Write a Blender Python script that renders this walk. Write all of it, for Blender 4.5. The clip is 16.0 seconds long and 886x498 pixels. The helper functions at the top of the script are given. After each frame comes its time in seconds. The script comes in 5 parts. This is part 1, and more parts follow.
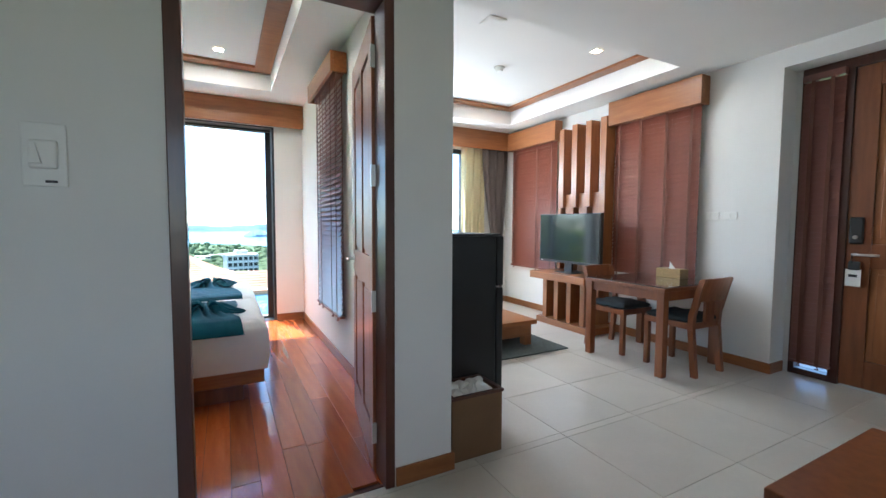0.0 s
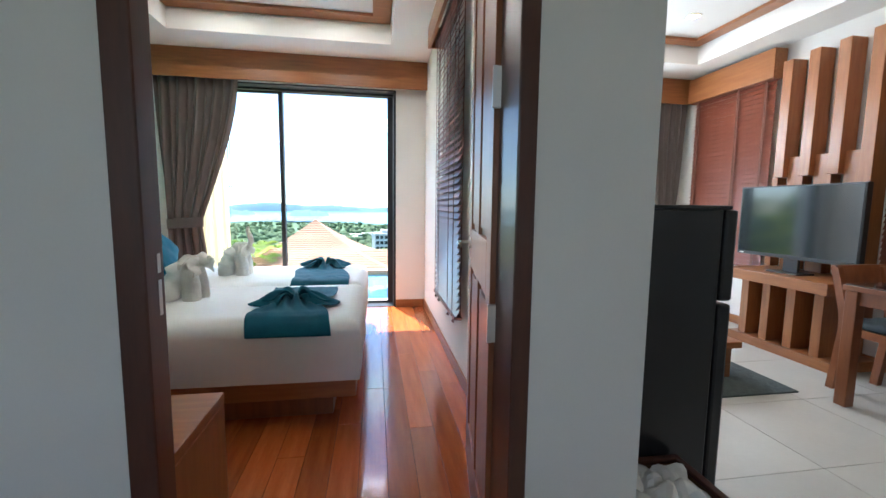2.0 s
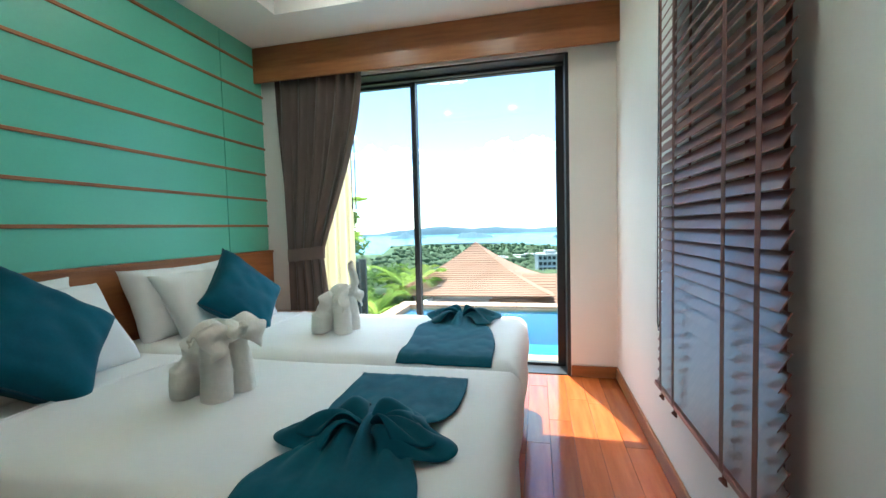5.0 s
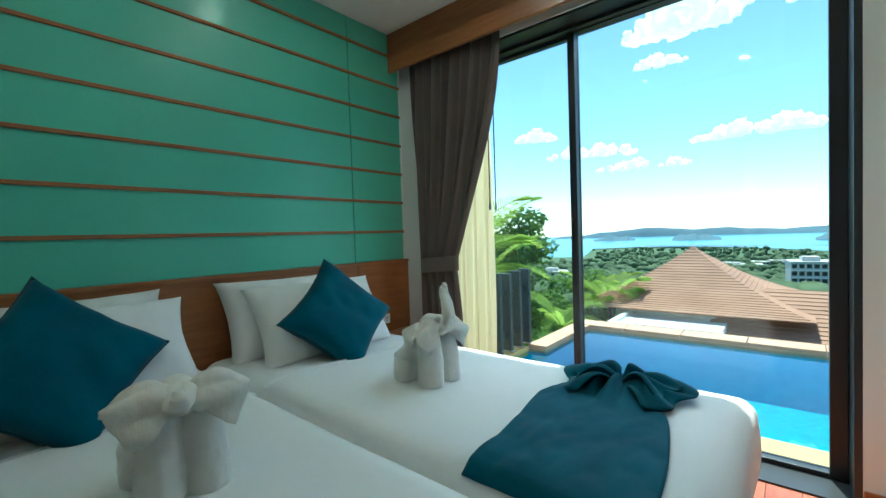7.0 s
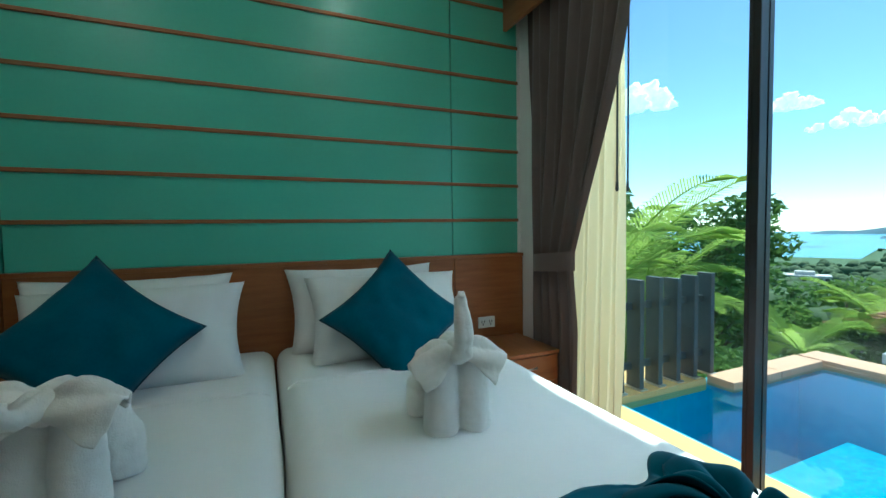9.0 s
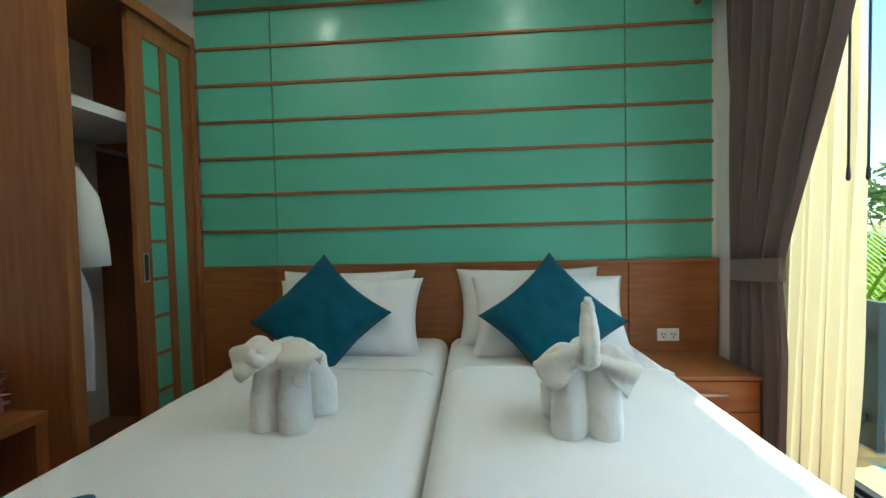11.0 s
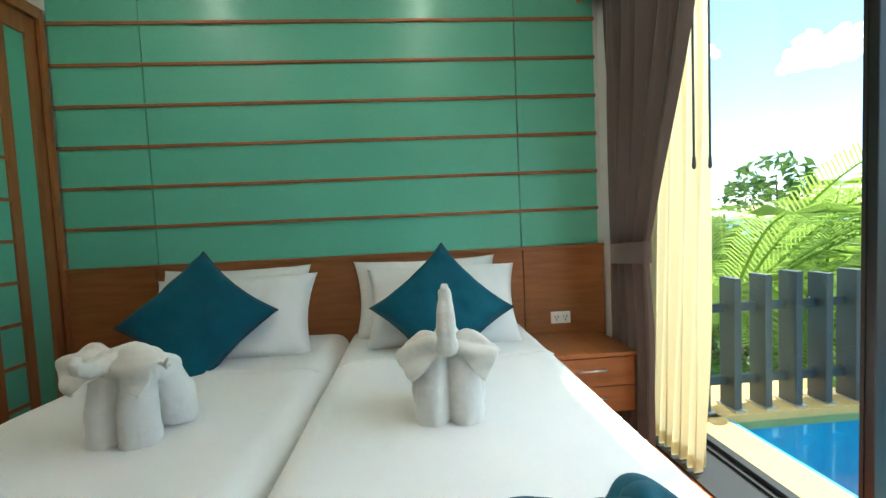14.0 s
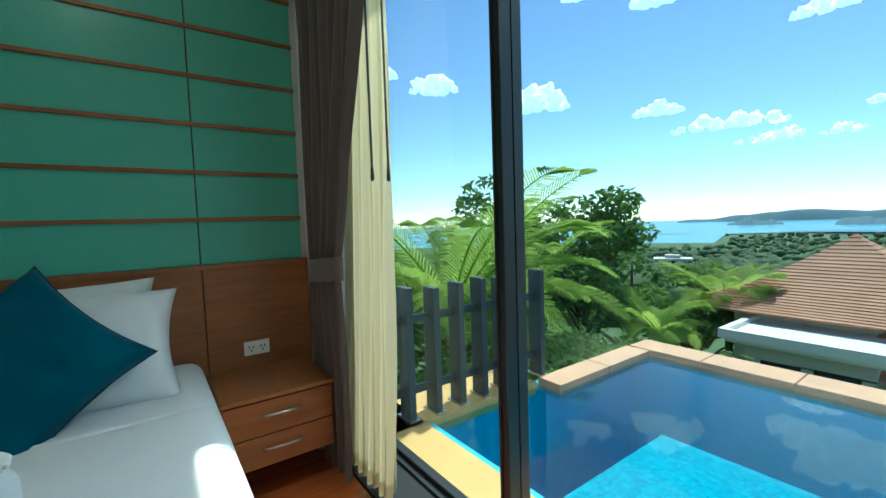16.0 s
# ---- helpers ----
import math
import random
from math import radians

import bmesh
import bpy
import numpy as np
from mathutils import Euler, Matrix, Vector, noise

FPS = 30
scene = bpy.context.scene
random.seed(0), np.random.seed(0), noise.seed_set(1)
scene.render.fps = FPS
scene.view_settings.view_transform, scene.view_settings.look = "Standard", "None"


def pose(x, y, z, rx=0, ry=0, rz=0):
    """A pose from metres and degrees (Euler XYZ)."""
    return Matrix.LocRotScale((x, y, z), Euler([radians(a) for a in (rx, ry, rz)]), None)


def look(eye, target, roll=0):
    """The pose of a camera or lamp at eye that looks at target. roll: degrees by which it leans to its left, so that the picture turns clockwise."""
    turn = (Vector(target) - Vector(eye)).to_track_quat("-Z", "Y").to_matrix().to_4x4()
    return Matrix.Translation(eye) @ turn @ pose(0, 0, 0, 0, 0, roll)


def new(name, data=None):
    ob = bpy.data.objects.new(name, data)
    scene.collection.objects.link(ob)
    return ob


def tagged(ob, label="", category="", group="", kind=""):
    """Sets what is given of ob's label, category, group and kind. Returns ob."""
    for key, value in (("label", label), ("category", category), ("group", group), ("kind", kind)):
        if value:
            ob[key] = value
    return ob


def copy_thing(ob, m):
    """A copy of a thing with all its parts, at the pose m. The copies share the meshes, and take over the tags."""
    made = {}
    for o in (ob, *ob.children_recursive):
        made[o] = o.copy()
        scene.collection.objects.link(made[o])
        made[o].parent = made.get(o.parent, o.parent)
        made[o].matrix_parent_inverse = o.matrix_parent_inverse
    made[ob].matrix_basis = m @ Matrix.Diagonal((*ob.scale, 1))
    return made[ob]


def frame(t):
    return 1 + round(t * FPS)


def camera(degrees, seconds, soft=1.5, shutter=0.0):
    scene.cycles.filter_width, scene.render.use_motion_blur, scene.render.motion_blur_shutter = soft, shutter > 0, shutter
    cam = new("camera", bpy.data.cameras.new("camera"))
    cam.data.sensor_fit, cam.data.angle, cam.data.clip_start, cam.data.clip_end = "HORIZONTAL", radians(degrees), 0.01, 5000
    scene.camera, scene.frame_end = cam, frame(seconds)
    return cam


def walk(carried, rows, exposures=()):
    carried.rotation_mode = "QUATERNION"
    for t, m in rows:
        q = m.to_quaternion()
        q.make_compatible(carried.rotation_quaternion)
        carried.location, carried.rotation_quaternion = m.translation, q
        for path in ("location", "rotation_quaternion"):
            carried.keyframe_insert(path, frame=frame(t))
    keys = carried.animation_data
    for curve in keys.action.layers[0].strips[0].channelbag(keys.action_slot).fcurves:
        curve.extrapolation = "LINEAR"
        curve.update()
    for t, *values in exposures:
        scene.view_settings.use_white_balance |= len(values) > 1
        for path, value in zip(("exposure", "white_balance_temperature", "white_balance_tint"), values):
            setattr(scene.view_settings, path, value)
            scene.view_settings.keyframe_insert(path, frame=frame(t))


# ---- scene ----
cam = camera(93.9, 16.0)
ROWS = [
    (0, 0.018, 0.169, 1.232, -27.703, -3.42, -0.289),
    (0.5, 0.09, 0.312, 1.218, -23.559, -4.625, -0.442),
    (1, 0.167, 0.515, 1.19, -19.257, -5.48, -0.71),
    (1.5, 0.27, 0.765, 1.175, -14.246, -6.048, -0.776),
    (2, 0.34, 1.039, 1.166, -9.308, -5.964, -0.698),
    (2.5, 0.341, 1.306, 1.165, -4.84, -5.436, -0.531),
    (3, 0.342, 1.504, 1.162, -1.111, -4.516, -0.119),
    (5.5, 0.334, 2.772, 1.152, 18.46, -2.4, 1.69),
    (6, 0.327, 3.002, 1.154, 25.55, -2.32, 1.89),
    (6.5, 0.36, 3.222, 1.166, 32.79, -2.1, 2.03),
    (7, 0.354, 3.434, 1.164, 39.96, -1.84, 1.89),
    (7.5, 0.331, 3.64, 1.16, 46.59, -1.73, 1.69),
    (8, 0.339, 3.843, 1.164, 53.1, -1.97, 1.36),
    (8.5, 0.368, 4.021, 1.162, 59.76, -2.28, 1.07),
    (9, 0.336, 4.185, 1.149, 66.58, -2.6, 0.84),
    (9.5, 0.332, 4.278, 1.147, 73.6, -2.54, 0.82),
    (10, 0.385, 4.329, 1.163, 80.8, -2.32, 0.85),
    (12.5, 0.516, 4.411, 1.144, 104.01, -1.82, 2.02),
    (13, 0.536, 4.449, 1.137, 100.35, -2.4, 2.31),
    (13.5, 0.514, 4.501, 1.138, 93.67, -2.87, 2.56),
    (14, 0.447, 4.602, 1.14, 85.69, -3.19, 2.61),
    (14.5, 0.376, 4.733, 1.145, 77.3, -3.3, 2.56),
    (15, 0.32, 4.855, 1.146, 69.4, -3.49, 2.44),
    (15.5, 0.295, 4.928, 1.149, 61.82, -3.71, 2.19),
    (16, 0.278, 5.048, 1.157, 54.42, -3.65, 1.9),
]
EXPOSURES = [(0, 2.15, 5800, 8), (2.0, 2.0, 5900, 8), (3.0, 2.1, 6100, 6), (5.5, 1.35, 5800, -5), (7.0, 0.85, 5500, -14), (9.0, 0.6, 5400, -13), (10.0, 0.75, 5500, -10), (12.5, 1.9, 7200, 2), (13.5, 1.8, 7100, 1), (14.0, 1.45, 6500, -2), (14.5, 1.05, 6000, -6), (15.0, 0.7, 5800, -9), (16.0, 0.3, 5600, -13)]
walk(cam, [(t, pose(x, y, z, 90 + pitch, roll, yaw)) for t, x, y, z, yaw, pitch, roll in ROWS], EXPOSURES)

# ---- world and sun ----
SUN_AZ, SUN_EL = math.atan2(-0.316, 0.949), radians(61)
world = bpy.data.worlds.new("sky_world")
scene.world = world
world.use_nodes = True
wn = world.node_tree.nodes
sky = wn.new("ShaderNodeTexSky")
sky.sky_type = "NISHITA"
sky.sun_disc = False
sky.sun_elevation = SUN_EL
sky.sun_rotation = SUN_AZ
sky.air_density, sky.dust_density, sky.ozone_density = 0.8, 0.1, 3.5
wn["Background"].inputs["Strength"].default_value = 0.16
world.node_tree.links.new(sky.outputs["Color"], wn["Background"].inputs["Color"])
sun_data = bpy.data.lights.new("sun", "SUN")
sun_data.energy, sun_data.angle, sun_data.color = 5.0, radians(0.6), (1.0, 0.95, 0.86)
sun = new("sun", sun_data)
sun.matrix_world = look((0, 0, 30), (0.316 * math.cos(SUN_EL), -0.949 * math.cos(SUN_EL), 30 - math.sin(SUN_EL)))


def area_lamp(name, eye, target, w, h, power, color=(1, 1, 1)):
    d = bpy.data.lights.new(name, "AREA")
    d.shape, d.size, d.size_y, d.energy, d.color = "RECTANGLE", w, h, power, color
    ob = new(name, d)
    ob.matrix_world = look(eye, target)
    return ob


# area lamp standing in for sky light in the living room window's opening
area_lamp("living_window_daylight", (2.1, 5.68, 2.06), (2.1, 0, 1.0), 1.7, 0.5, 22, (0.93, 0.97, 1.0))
# added fill outside above the bedroom window head, out of view, brightening the beds
area_lamp("bedroom_fill_lamp", (-0.55, 6.2, 2.66), (-0.55, 3.9, 0.9), 2.1, 0.3, 50, (0.93, 0.97, 1.0))
# warm fill at an invented opening behind the hall, lifting the doorway wall
area_lamp("hall_back_fill", (-0.6, -1.66, 1.5), (-0.9, 3, 1.2), 0.9, 1.4, 1.4, (1.0, 0.86, 0.7))


# warm recessed lamps in the bedroom's ceiling tray and the living room's
LAMPS = [(0.0, 4.76, 2.888), (-0.95, 4.76, 2.888), (0.0, 3.2, 2.888), (-0.95, 3.2, 2.888), (3.09, 2.99, 2.838), (3.09, 4.44, 2.838)]
for lx, ly, lz in LAMPS:
    lamp = area_lamp("downlight_lamp", (lx, ly, lz - 0.008), (lx, ly + 0.0001, 0), 0.07, 0.07, 1.9 if lx < 1 else 2, (1.0, 0.93, 0.83))


# ---- materials ----
def mat(name, base, rough=0.5, metal=0.0, vary=0.12, scale=6.0, stretch=(1, 1, 1), bump=0.0, fine=60.0, sheen=0.0, coat=0.0, island=0.0, trans=0.0, emit=0.0, second=None):
    m = bpy.data.materials.new(name)
    m.use_nodes = True
    n, l = m.node_tree.nodes, m.node_tree.links
    p = n["Principled BSDF"]
    p.inputs["Roughness"].default_value = rough
    p.inputs["Metallic"].default_value = metal
    p.inputs["Sheen Weight"].default_value = sheen
    p.inputs["Coat Weight"].default_value = coat
    p.inputs["Coat Roughness"].default_value = 0.08
    p.inputs["Transmission Weight"].default_value = trans
    tc, mp = n.new("ShaderNodeTexCoord"), n.new("ShaderNodeMapping")
    mp.inputs["Scale"].default_value = stretch
    l.new(tc.outputs["Object"], mp.inputs["Vector"])
    a, b = n.new("ShaderNodeTexNoise"), n.new("ShaderNodeTexNoise")
    a.inputs["Scale"].default_value, a.inputs["Detail"].default_value = scale, 5
    b.inputs["Scale"].default_value, b.inputs["Detail"].default_value = fine, 3
    l.new(mp.outputs["Vector"], a.inputs["Vector"])
    l.new(mp.outputs["Vector"], b.inputs["Vector"])
    add = n.new("ShaderNodeMath")
    add.operation = "MULTIPLY_ADD"
    add.inputs[1].default_value = 0.35
    l.new(b.outputs["Fac"], add.inputs[0])
    l.new(a.outputs["Fac"], add.inputs[2])
    ramp = n.new("ShaderNodeMapRange")
    ramp.inputs["From Min"].default_value, ramp.inputs["From Max"].default_value = 0.35, 1.0
    l.new(add.outputs[0], ramp.inputs["Value"])
    mix = n.new("ShaderNodeMix")
    mix.data_type = "RGBA"
    hi = second or tuple(min(1, c * (1 + vary)) for c in base)
    lo = base if second else tuple(c * (1 - vary) for c in base)
    mix.inputs["A"].default_value, mix.inputs["B"].default_value = (*lo, 1), (*hi, 1)
    l.new(ramp.outputs["Result"], mix.inputs["Factor"])
    out = mix.outputs["Result"]
    if island:
        info, hsv, mr = n.new("ShaderNodeObjectInfo"), n.new("ShaderNodeHueSaturation"), n.new("ShaderNodeMapRange")
        mr.inputs["To Min"].default_value, mr.inputs["To Max"].default_value = 1 - island, 1 + island
        l.new(info.outputs["Random"], mr.inputs["Value"])
        l.new(mr.outputs["Result"], hsv.inputs["Value"])
        l.new(out, hsv.inputs["Color"])
        out = hsv.outputs["Color"]
    l.new(out, p.inputs["Base Color"])
    if bump:
        bp = n.new("ShaderNodeBump")
        bp.inputs["Strength"].default_value, bp.inputs["Distance"].default_value = bump, 0.01
        l.new(add.outputs[0], bp.inputs["Height"])
        l.new(bp.outputs["Normal"], p.inputs["Normal"])
    if emit:
        p.inputs["Emission Color"].default_value = (*base, 1)
        p.inputs["Emission Strength"].default_value = emit
    return m


def leaf_mat(name, base, second, through_amount=0.4):
    m = mat(name, base, 0.5, second=second, scale=1.5, fine=9)
    n, l = m.node_tree.nodes, m.node_tree.links
    tr, mx = n.new("ShaderNodeBsdfTranslucent"), n.new("ShaderNodeMixShader")
    n["Principled BSDF"].inputs["Specular IOR Level"].default_value = 0.15
    n["Principled BSDF"].inputs["Roughness"].default_value = 0.8
    tr.inputs["Color"].default_value = (*[min(0.9, c * 1.3) for c in second], 1)
    mx.inputs["Fac"].default_value = through_amount
    l.new(n["Principled BSDF"].outputs["BSDF"], mx.inputs[1])
    l.new(tr.outputs["BSDF"], mx.inputs[2])
    l.new(mx.outputs["Shader"], n["Material Output"].inputs["Surface"])
    return m


def gloss_curve(n, l, weight, mixer, least, most):
    weight.inputs["Blend"].default_value = 0.5
    pw, ma = n.new("ShaderNodeMath"), n.new("ShaderNodeMath")
    pw.operation, ma.operation = "POWER", "MULTIPLY_ADD"
    pw.inputs[1].default_value = 4.0
    ma.inputs[1].default_value, ma.inputs[2].default_value = most, least
    l.new(weight.outputs["Facing"], pw.inputs[0])
    l.new(pw.outputs[0], ma.inputs[0])
    l.new(ma.outputs[0], mixer.inputs["Fac"])


def glass_mat(name, tint=(1, 1, 1), reflect=0.06):
    m = bpy.data.materials.new(name)
    m.use_nodes = True
    n, l = m.node_tree.nodes, m.node_tree.links
    n.remove(n["Principled BSDF"])
    tr, gl, mx, fr = n.new("ShaderNodeBsdfTransparent"), n.new("ShaderNodeBsdfGlossy"), n.new("ShaderNodeMixShader"), n.new("ShaderNodeLayerWeight")
    tr.inputs["Color"].default_value = (*tint, 1)
    gl.inputs["Roughness"].default_value = 0.01
    gloss_curve(n, l, fr, mx, 0.02, 0.4)
    l.new(tr.outputs["BSDF"], mx.inputs[1])
    l.new(gl.outputs["BSDF"], mx.inputs[2])
    l.new(mx.outputs["Shader"], n["Material Output"].inputs["Surface"])
    return m


WHITE = mat("white_wall_paint", (0.74, 0.725, 0.69), 0.75, vary=0.035, scale=2.0, bump=0.04, fine=140)
CEIL = mat("ceiling_paint", (0.78, 0.77, 0.74), 0.8, vary=0.03, scale=1.5, bump=0.02, fine=120)
GREEN = mat("green_lacquer_panel", (0.125, 0.49, 0.35), 0.42, vary=0.07, scale=1.6, bump=0.012, fine=50, coat=0.3, island=0.03)
GREEN.node_tree.nodes["Principled BSDF"].inputs["Coat Roughness"].default_value = 0.2
TEAK = mat("teak_veneer", (0.22, 0.075, 0.022), 0.38, second=(0.36, 0.14, 0.045), scale=3.0, stretch=(14, 14, 1.2), bump=0.03, fine=30, coat=0.04)
TEAKX = mat("teak_veneer_x", (0.22, 0.075, 0.022), 0.36, second=(0.36, 0.14, 0.045), scale=3.0, stretch=(1.2, 14, 14), bump=0.03, fine=30, coat=0.04)
TEAKY = mat("teak_veneer_y", (0.22, 0.075, 0.022), 0.36, second=(0.36, 0.14, 0.045), scale=3.0, stretch=(14, 1.2, 14), bump=0.03, fine=30, coat=0.04)
STRIP = mat("brown_batten_wood", (0.23, 0.085, 0.028), 0.45, second=(0.36, 0.15, 0.052), scale=3, stretch=(14, 1.5, 14), bump=0.03, fine=30)
PLANK = mat("red_hardwood_floor", (0.31, 0.06, 0.014), 0.2, second=(0.52, 0.14, 0.034), scale=2.2, stretch=(12, 1.0, 1), bump=0.02, fine=26, coat=0.5, island=0.3)
FLOORBED = mat("floor_joint_dark", (0.05, 0.02, 0.01), 0.7)
TILE = mat("beige_floor_tile", (0.5, 0.47, 0.41), 0.3, vary=0.07, scale=3, bump=0.015, fine=40, island=0.04)
GROUT = mat("tile_grout", (0.42, 0.39, 0.34), 0.9)
DARKWOOD = mat("dark_door_frame_wood", (0.05, 0.016, 0.01), 0.35, second=(0.095, 0.03, 0.016), scale=3, stretch=(10, 10, 1), bump=0.03, fine=30, coat=0.2)
DOORWOOD = mat("red_brown_door_wood", (0.15, 0.045, 0.016), 0.33, second=(0.27, 0.09, 0.03), scale=2.5, stretch=(10, 10, 1), bump=0.03, fine=30, coat=0.25)
FRAMEBLK = mat("black_aluminium", (0.018, 0.02, 0.022), 0.4, vary=0.15, bump=0.01)
GLASS = glass_mat("window_glass", (0.97, 0.99, 0.985))
CURTAIN = mat("taupe_curtain_cloth", (0.11, 0.084, 0.072), 0.85, vary=0.14, scale=14, stretch=(1, 1, 0.3), bump=0.12, fine=260, sheen=0.25)
SHEER = leaf_mat("cream_sheer_cloth", (0.6, 0.54, 0.34), (0.68, 0.62, 0.42), 0.5)
LINEN = mat("white_bed_linen", (0.74, 0.74, 0.72), 0.85, vary=0.03, scale=4, bump=0.12, fine=26, sheen=0.1)
TOWEL = mat("white_terry_towel", (0.74, 0.73, 0.69), 0.95, vary=0.05, scale=18, bump=0.5, fine=320, sheen=0.3)
# White towel again, its shading put into a cream base for heads and ears.
SHADETOWEL = mat("shade_tinted_towel", (0.72, 0.69, 0.62), 0.95, vary=0.06, scale=18, bump=0.5, fine=320, sheen=0.3)
TEAL = mat("teal_velvet", (0.003, 0.055, 0.09), 0.7, second=(0.005, 0.095, 0.14), scale=9, bump=0.08, fine=90, sheen=0.04)
TEAL.node_tree.nodes["Principled BSDF"].inputs["Specular IOR Level"].default_value = 0.15
TEALEDGE = mat("teal_piping", (0.005, 0.05, 0.075), 0.6)
SALMON = mat("salmon_terry_towel", (0.42, 0.13, 0.075), 0.95, vary=0.14, scale=25, bump=0.5, fine=300, sheen=0.3)
BLIND = mat("mahogany_blind_slat", (0.17, 0.06, 0.042), 0.38, second=(0.24, 0.09, 0.065), scale=3, stretch=(10, 1, 10), fine=30, coat=0.12)
BLINDRED = mat("red_wood_blind_slat", (0.17, 0.045, 0.025), 0.4, second=(0.23, 0.065, 0.036), scale=3, stretch=(10, 1, 10), fine=30)
TAPE = mat("brown_blind_tape", (0.13, 0.045, 0.028), 0.8, bump=0.1, fine=300)
CHROME = mat("brushed_steel", (0.6, 0.58, 0.55), 0.3, 1.0, vary=0.06, fine=200)
PLASTIC = mat("white_plastic", (0.78, 0.77, 0.73), 0.35, vary=0.02)
DARKPLASTIC = mat("dark_plastic", (0.02, 0.02, 0.02), 0.45)
FRIDGE = mat("black_fridge_panel", (0.012, 0.012, 0.013), 0.28, vary=0.2, bump=0.01, fine=200)
SCREEN = mat("glossy_tv_screen", (0.02, 0.025, 0.028), 0.1, vary=0.1, coat=1.0)
SEAT = mat("charcoal_seat_cloth", (0.02, 0.03, 0.033), 0.85, vary=0.2, bump=0.15, fine=250)
RUG = mat("grey_green_rug", (0.07, 0.085, 0.08), 0.95, vary=0.3, scale=30, bump=0.6, fine=250)
BOX = mat("brown_crate_board", (0.17, 0.09, 0.04), 0.6, vary=0.12, bump=0.04)
GOLD = mat("gold_pattern_box", (0.34, 0.22, 0.08), 0.5, vary=0.35, scale=60, fine=120)
LAMP = mat("downlight_diffuser", (1.0, 0.82, 0.55), 0.5, emit=9.0)
POOLTILE = mat("pool_tile_blue", (0.05, 0.36, 0.55), 0.3, second=(0.1, 0.5, 0.66), scale=12, fine=60)
SHELFTILE = mat("pool_shelf_tile", (0.015, 0.18, 0.26), 0.3, second=(0.14, 0.52, 0.58), scale=38, fine=120)
COPING = mat("peach_stone_coping", (0.52, 0.3, 0.18), 0.7, vary=0.12, scale=6, bump=0.1, fine=70)
DECK = mat("yellow_deck_stone", (0.55, 0.35, 0.12), 0.65, vary=0.12, scale=5, bump=0.08, fine=70)
FENCE = mat("grey_painted_fence", (0.03, 0.042, 0.046), 0.55, vary=0.12, bump=0.03)
SHINGLE = mat("terracotta_shingle", (0.3, 0.14, 0.075), 0.8, second=(0.46, 0.24, 0.14), scale=1.2, bump=0.15, fine=14)
CONCRETE = mat("pale_render_wall", (0.55, 0.53, 0.48), 0.8, vary=0.08, scale=1.0)
SHADEGLASS = mat("dark_window_pane", (0.03, 0.035, 0.04), 0.15)
SEA = mat("turquoise_sea", (0.03, 0.2, 0.27), 0.25, second=(0.06, 0.28, 0.34), scale=0.01, fine=0.2)
HILL = mat("hillside_greenery", (0.035, 0.08, 0.022), 0.9, second=(0.07, 0.13, 0.035), scale=0.25, bump=0.4, fine=2.0)
# Blue base stands in for the haze in front of the wooded islands.
ISLAND = mat("haze_blue_island", (0.06, 0.12, 0.16), 0.95, second=(0.09, 0.16, 0.2), scale=0.01, fine=0.08)
PALM = leaf_mat("palm_leaf", (0.13, 0.25, 0.04), (0.33, 0.44, 0.09), 0.5)
LEAF = leaf_mat("broad_leaf", (0.05, 0.12, 0.028), (0.12, 0.2, 0.05), 0.35)
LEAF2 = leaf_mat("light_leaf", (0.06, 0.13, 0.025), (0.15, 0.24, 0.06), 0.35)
# Greens paled and greyed to stand in for haze over the distant plain.
WOODS = leaf_mat("haze_paled_woodland", (0.06, 0.105, 0.05), (0.12, 0.165, 0.08), 0.2)
WOODS2 = leaf_mat("haze_paled_light_woodland", (0.085, 0.135, 0.06), (0.15, 0.2, 0.095), 0.2)
BARK = mat("tree_bark", (0.1, 0.075, 0.05), 0.9, vary=0.3, scale=6, stretch=(3, 3, 0.6), bump=0.6, fine=30)
CLOUD = mat("cloud_white_glow", (0.95, 0.95, 0.95), 1.0, vary=0.02, scale=0.004, fine=0.02)
# Clouds glow pale blue-white in place of the sky light they would scatter.
CLOUDB = CLOUD.node_tree.nodes["Principled BSDF"]
CLOUDB.inputs["Emission Color"].default_value, CLOUDB.inputs["Emission Strength"].default_value = (0.8, 0.9, 1.0, 1), 0.55


def water_mat():
    m = bpy.data.materials.new("pool_water")
    m.use_nodes = True
    n, l = m.node_tree.nodes, m.node_tree.links
    n.remove(n["Principled BSDF"])
    tr, gl, mx, fr = n.new("ShaderNodeBsdfTransparent"), n.new("ShaderNodeBsdfGlossy"), n.new("ShaderNodeMixShader"), n.new("ShaderNodeLayerWeight")
    nz, bp = n.new("ShaderNodeTexNoise"), n.new("ShaderNodeBump")
    nz.inputs["Scale"].default_value = 5.0
    bp.inputs["Strength"].default_value, bp.inputs["Distance"].default_value = 0.08, 0.02
    l.new(nz.outputs["Fac"], bp.inputs["Height"])
    l.new(bp.outputs["Normal"], gl.inputs["Normal"])
    tr.inputs["Color"].default_value = (0.55, 0.88, 0.97, 1)
    gl.inputs["Roughness"].default_value = 0.02
    gloss_curve(n, l, fr, mx, 0.03, 0.85)
    l.new(tr.outputs["BSDF"], mx.inputs[1])
    l.new(gl.outputs["BSDF"], mx.inputs[2])
    l.new(mx.outputs["Shader"], n["Material Output"].inputs["Surface"])
    return m


WATER = water_mat()


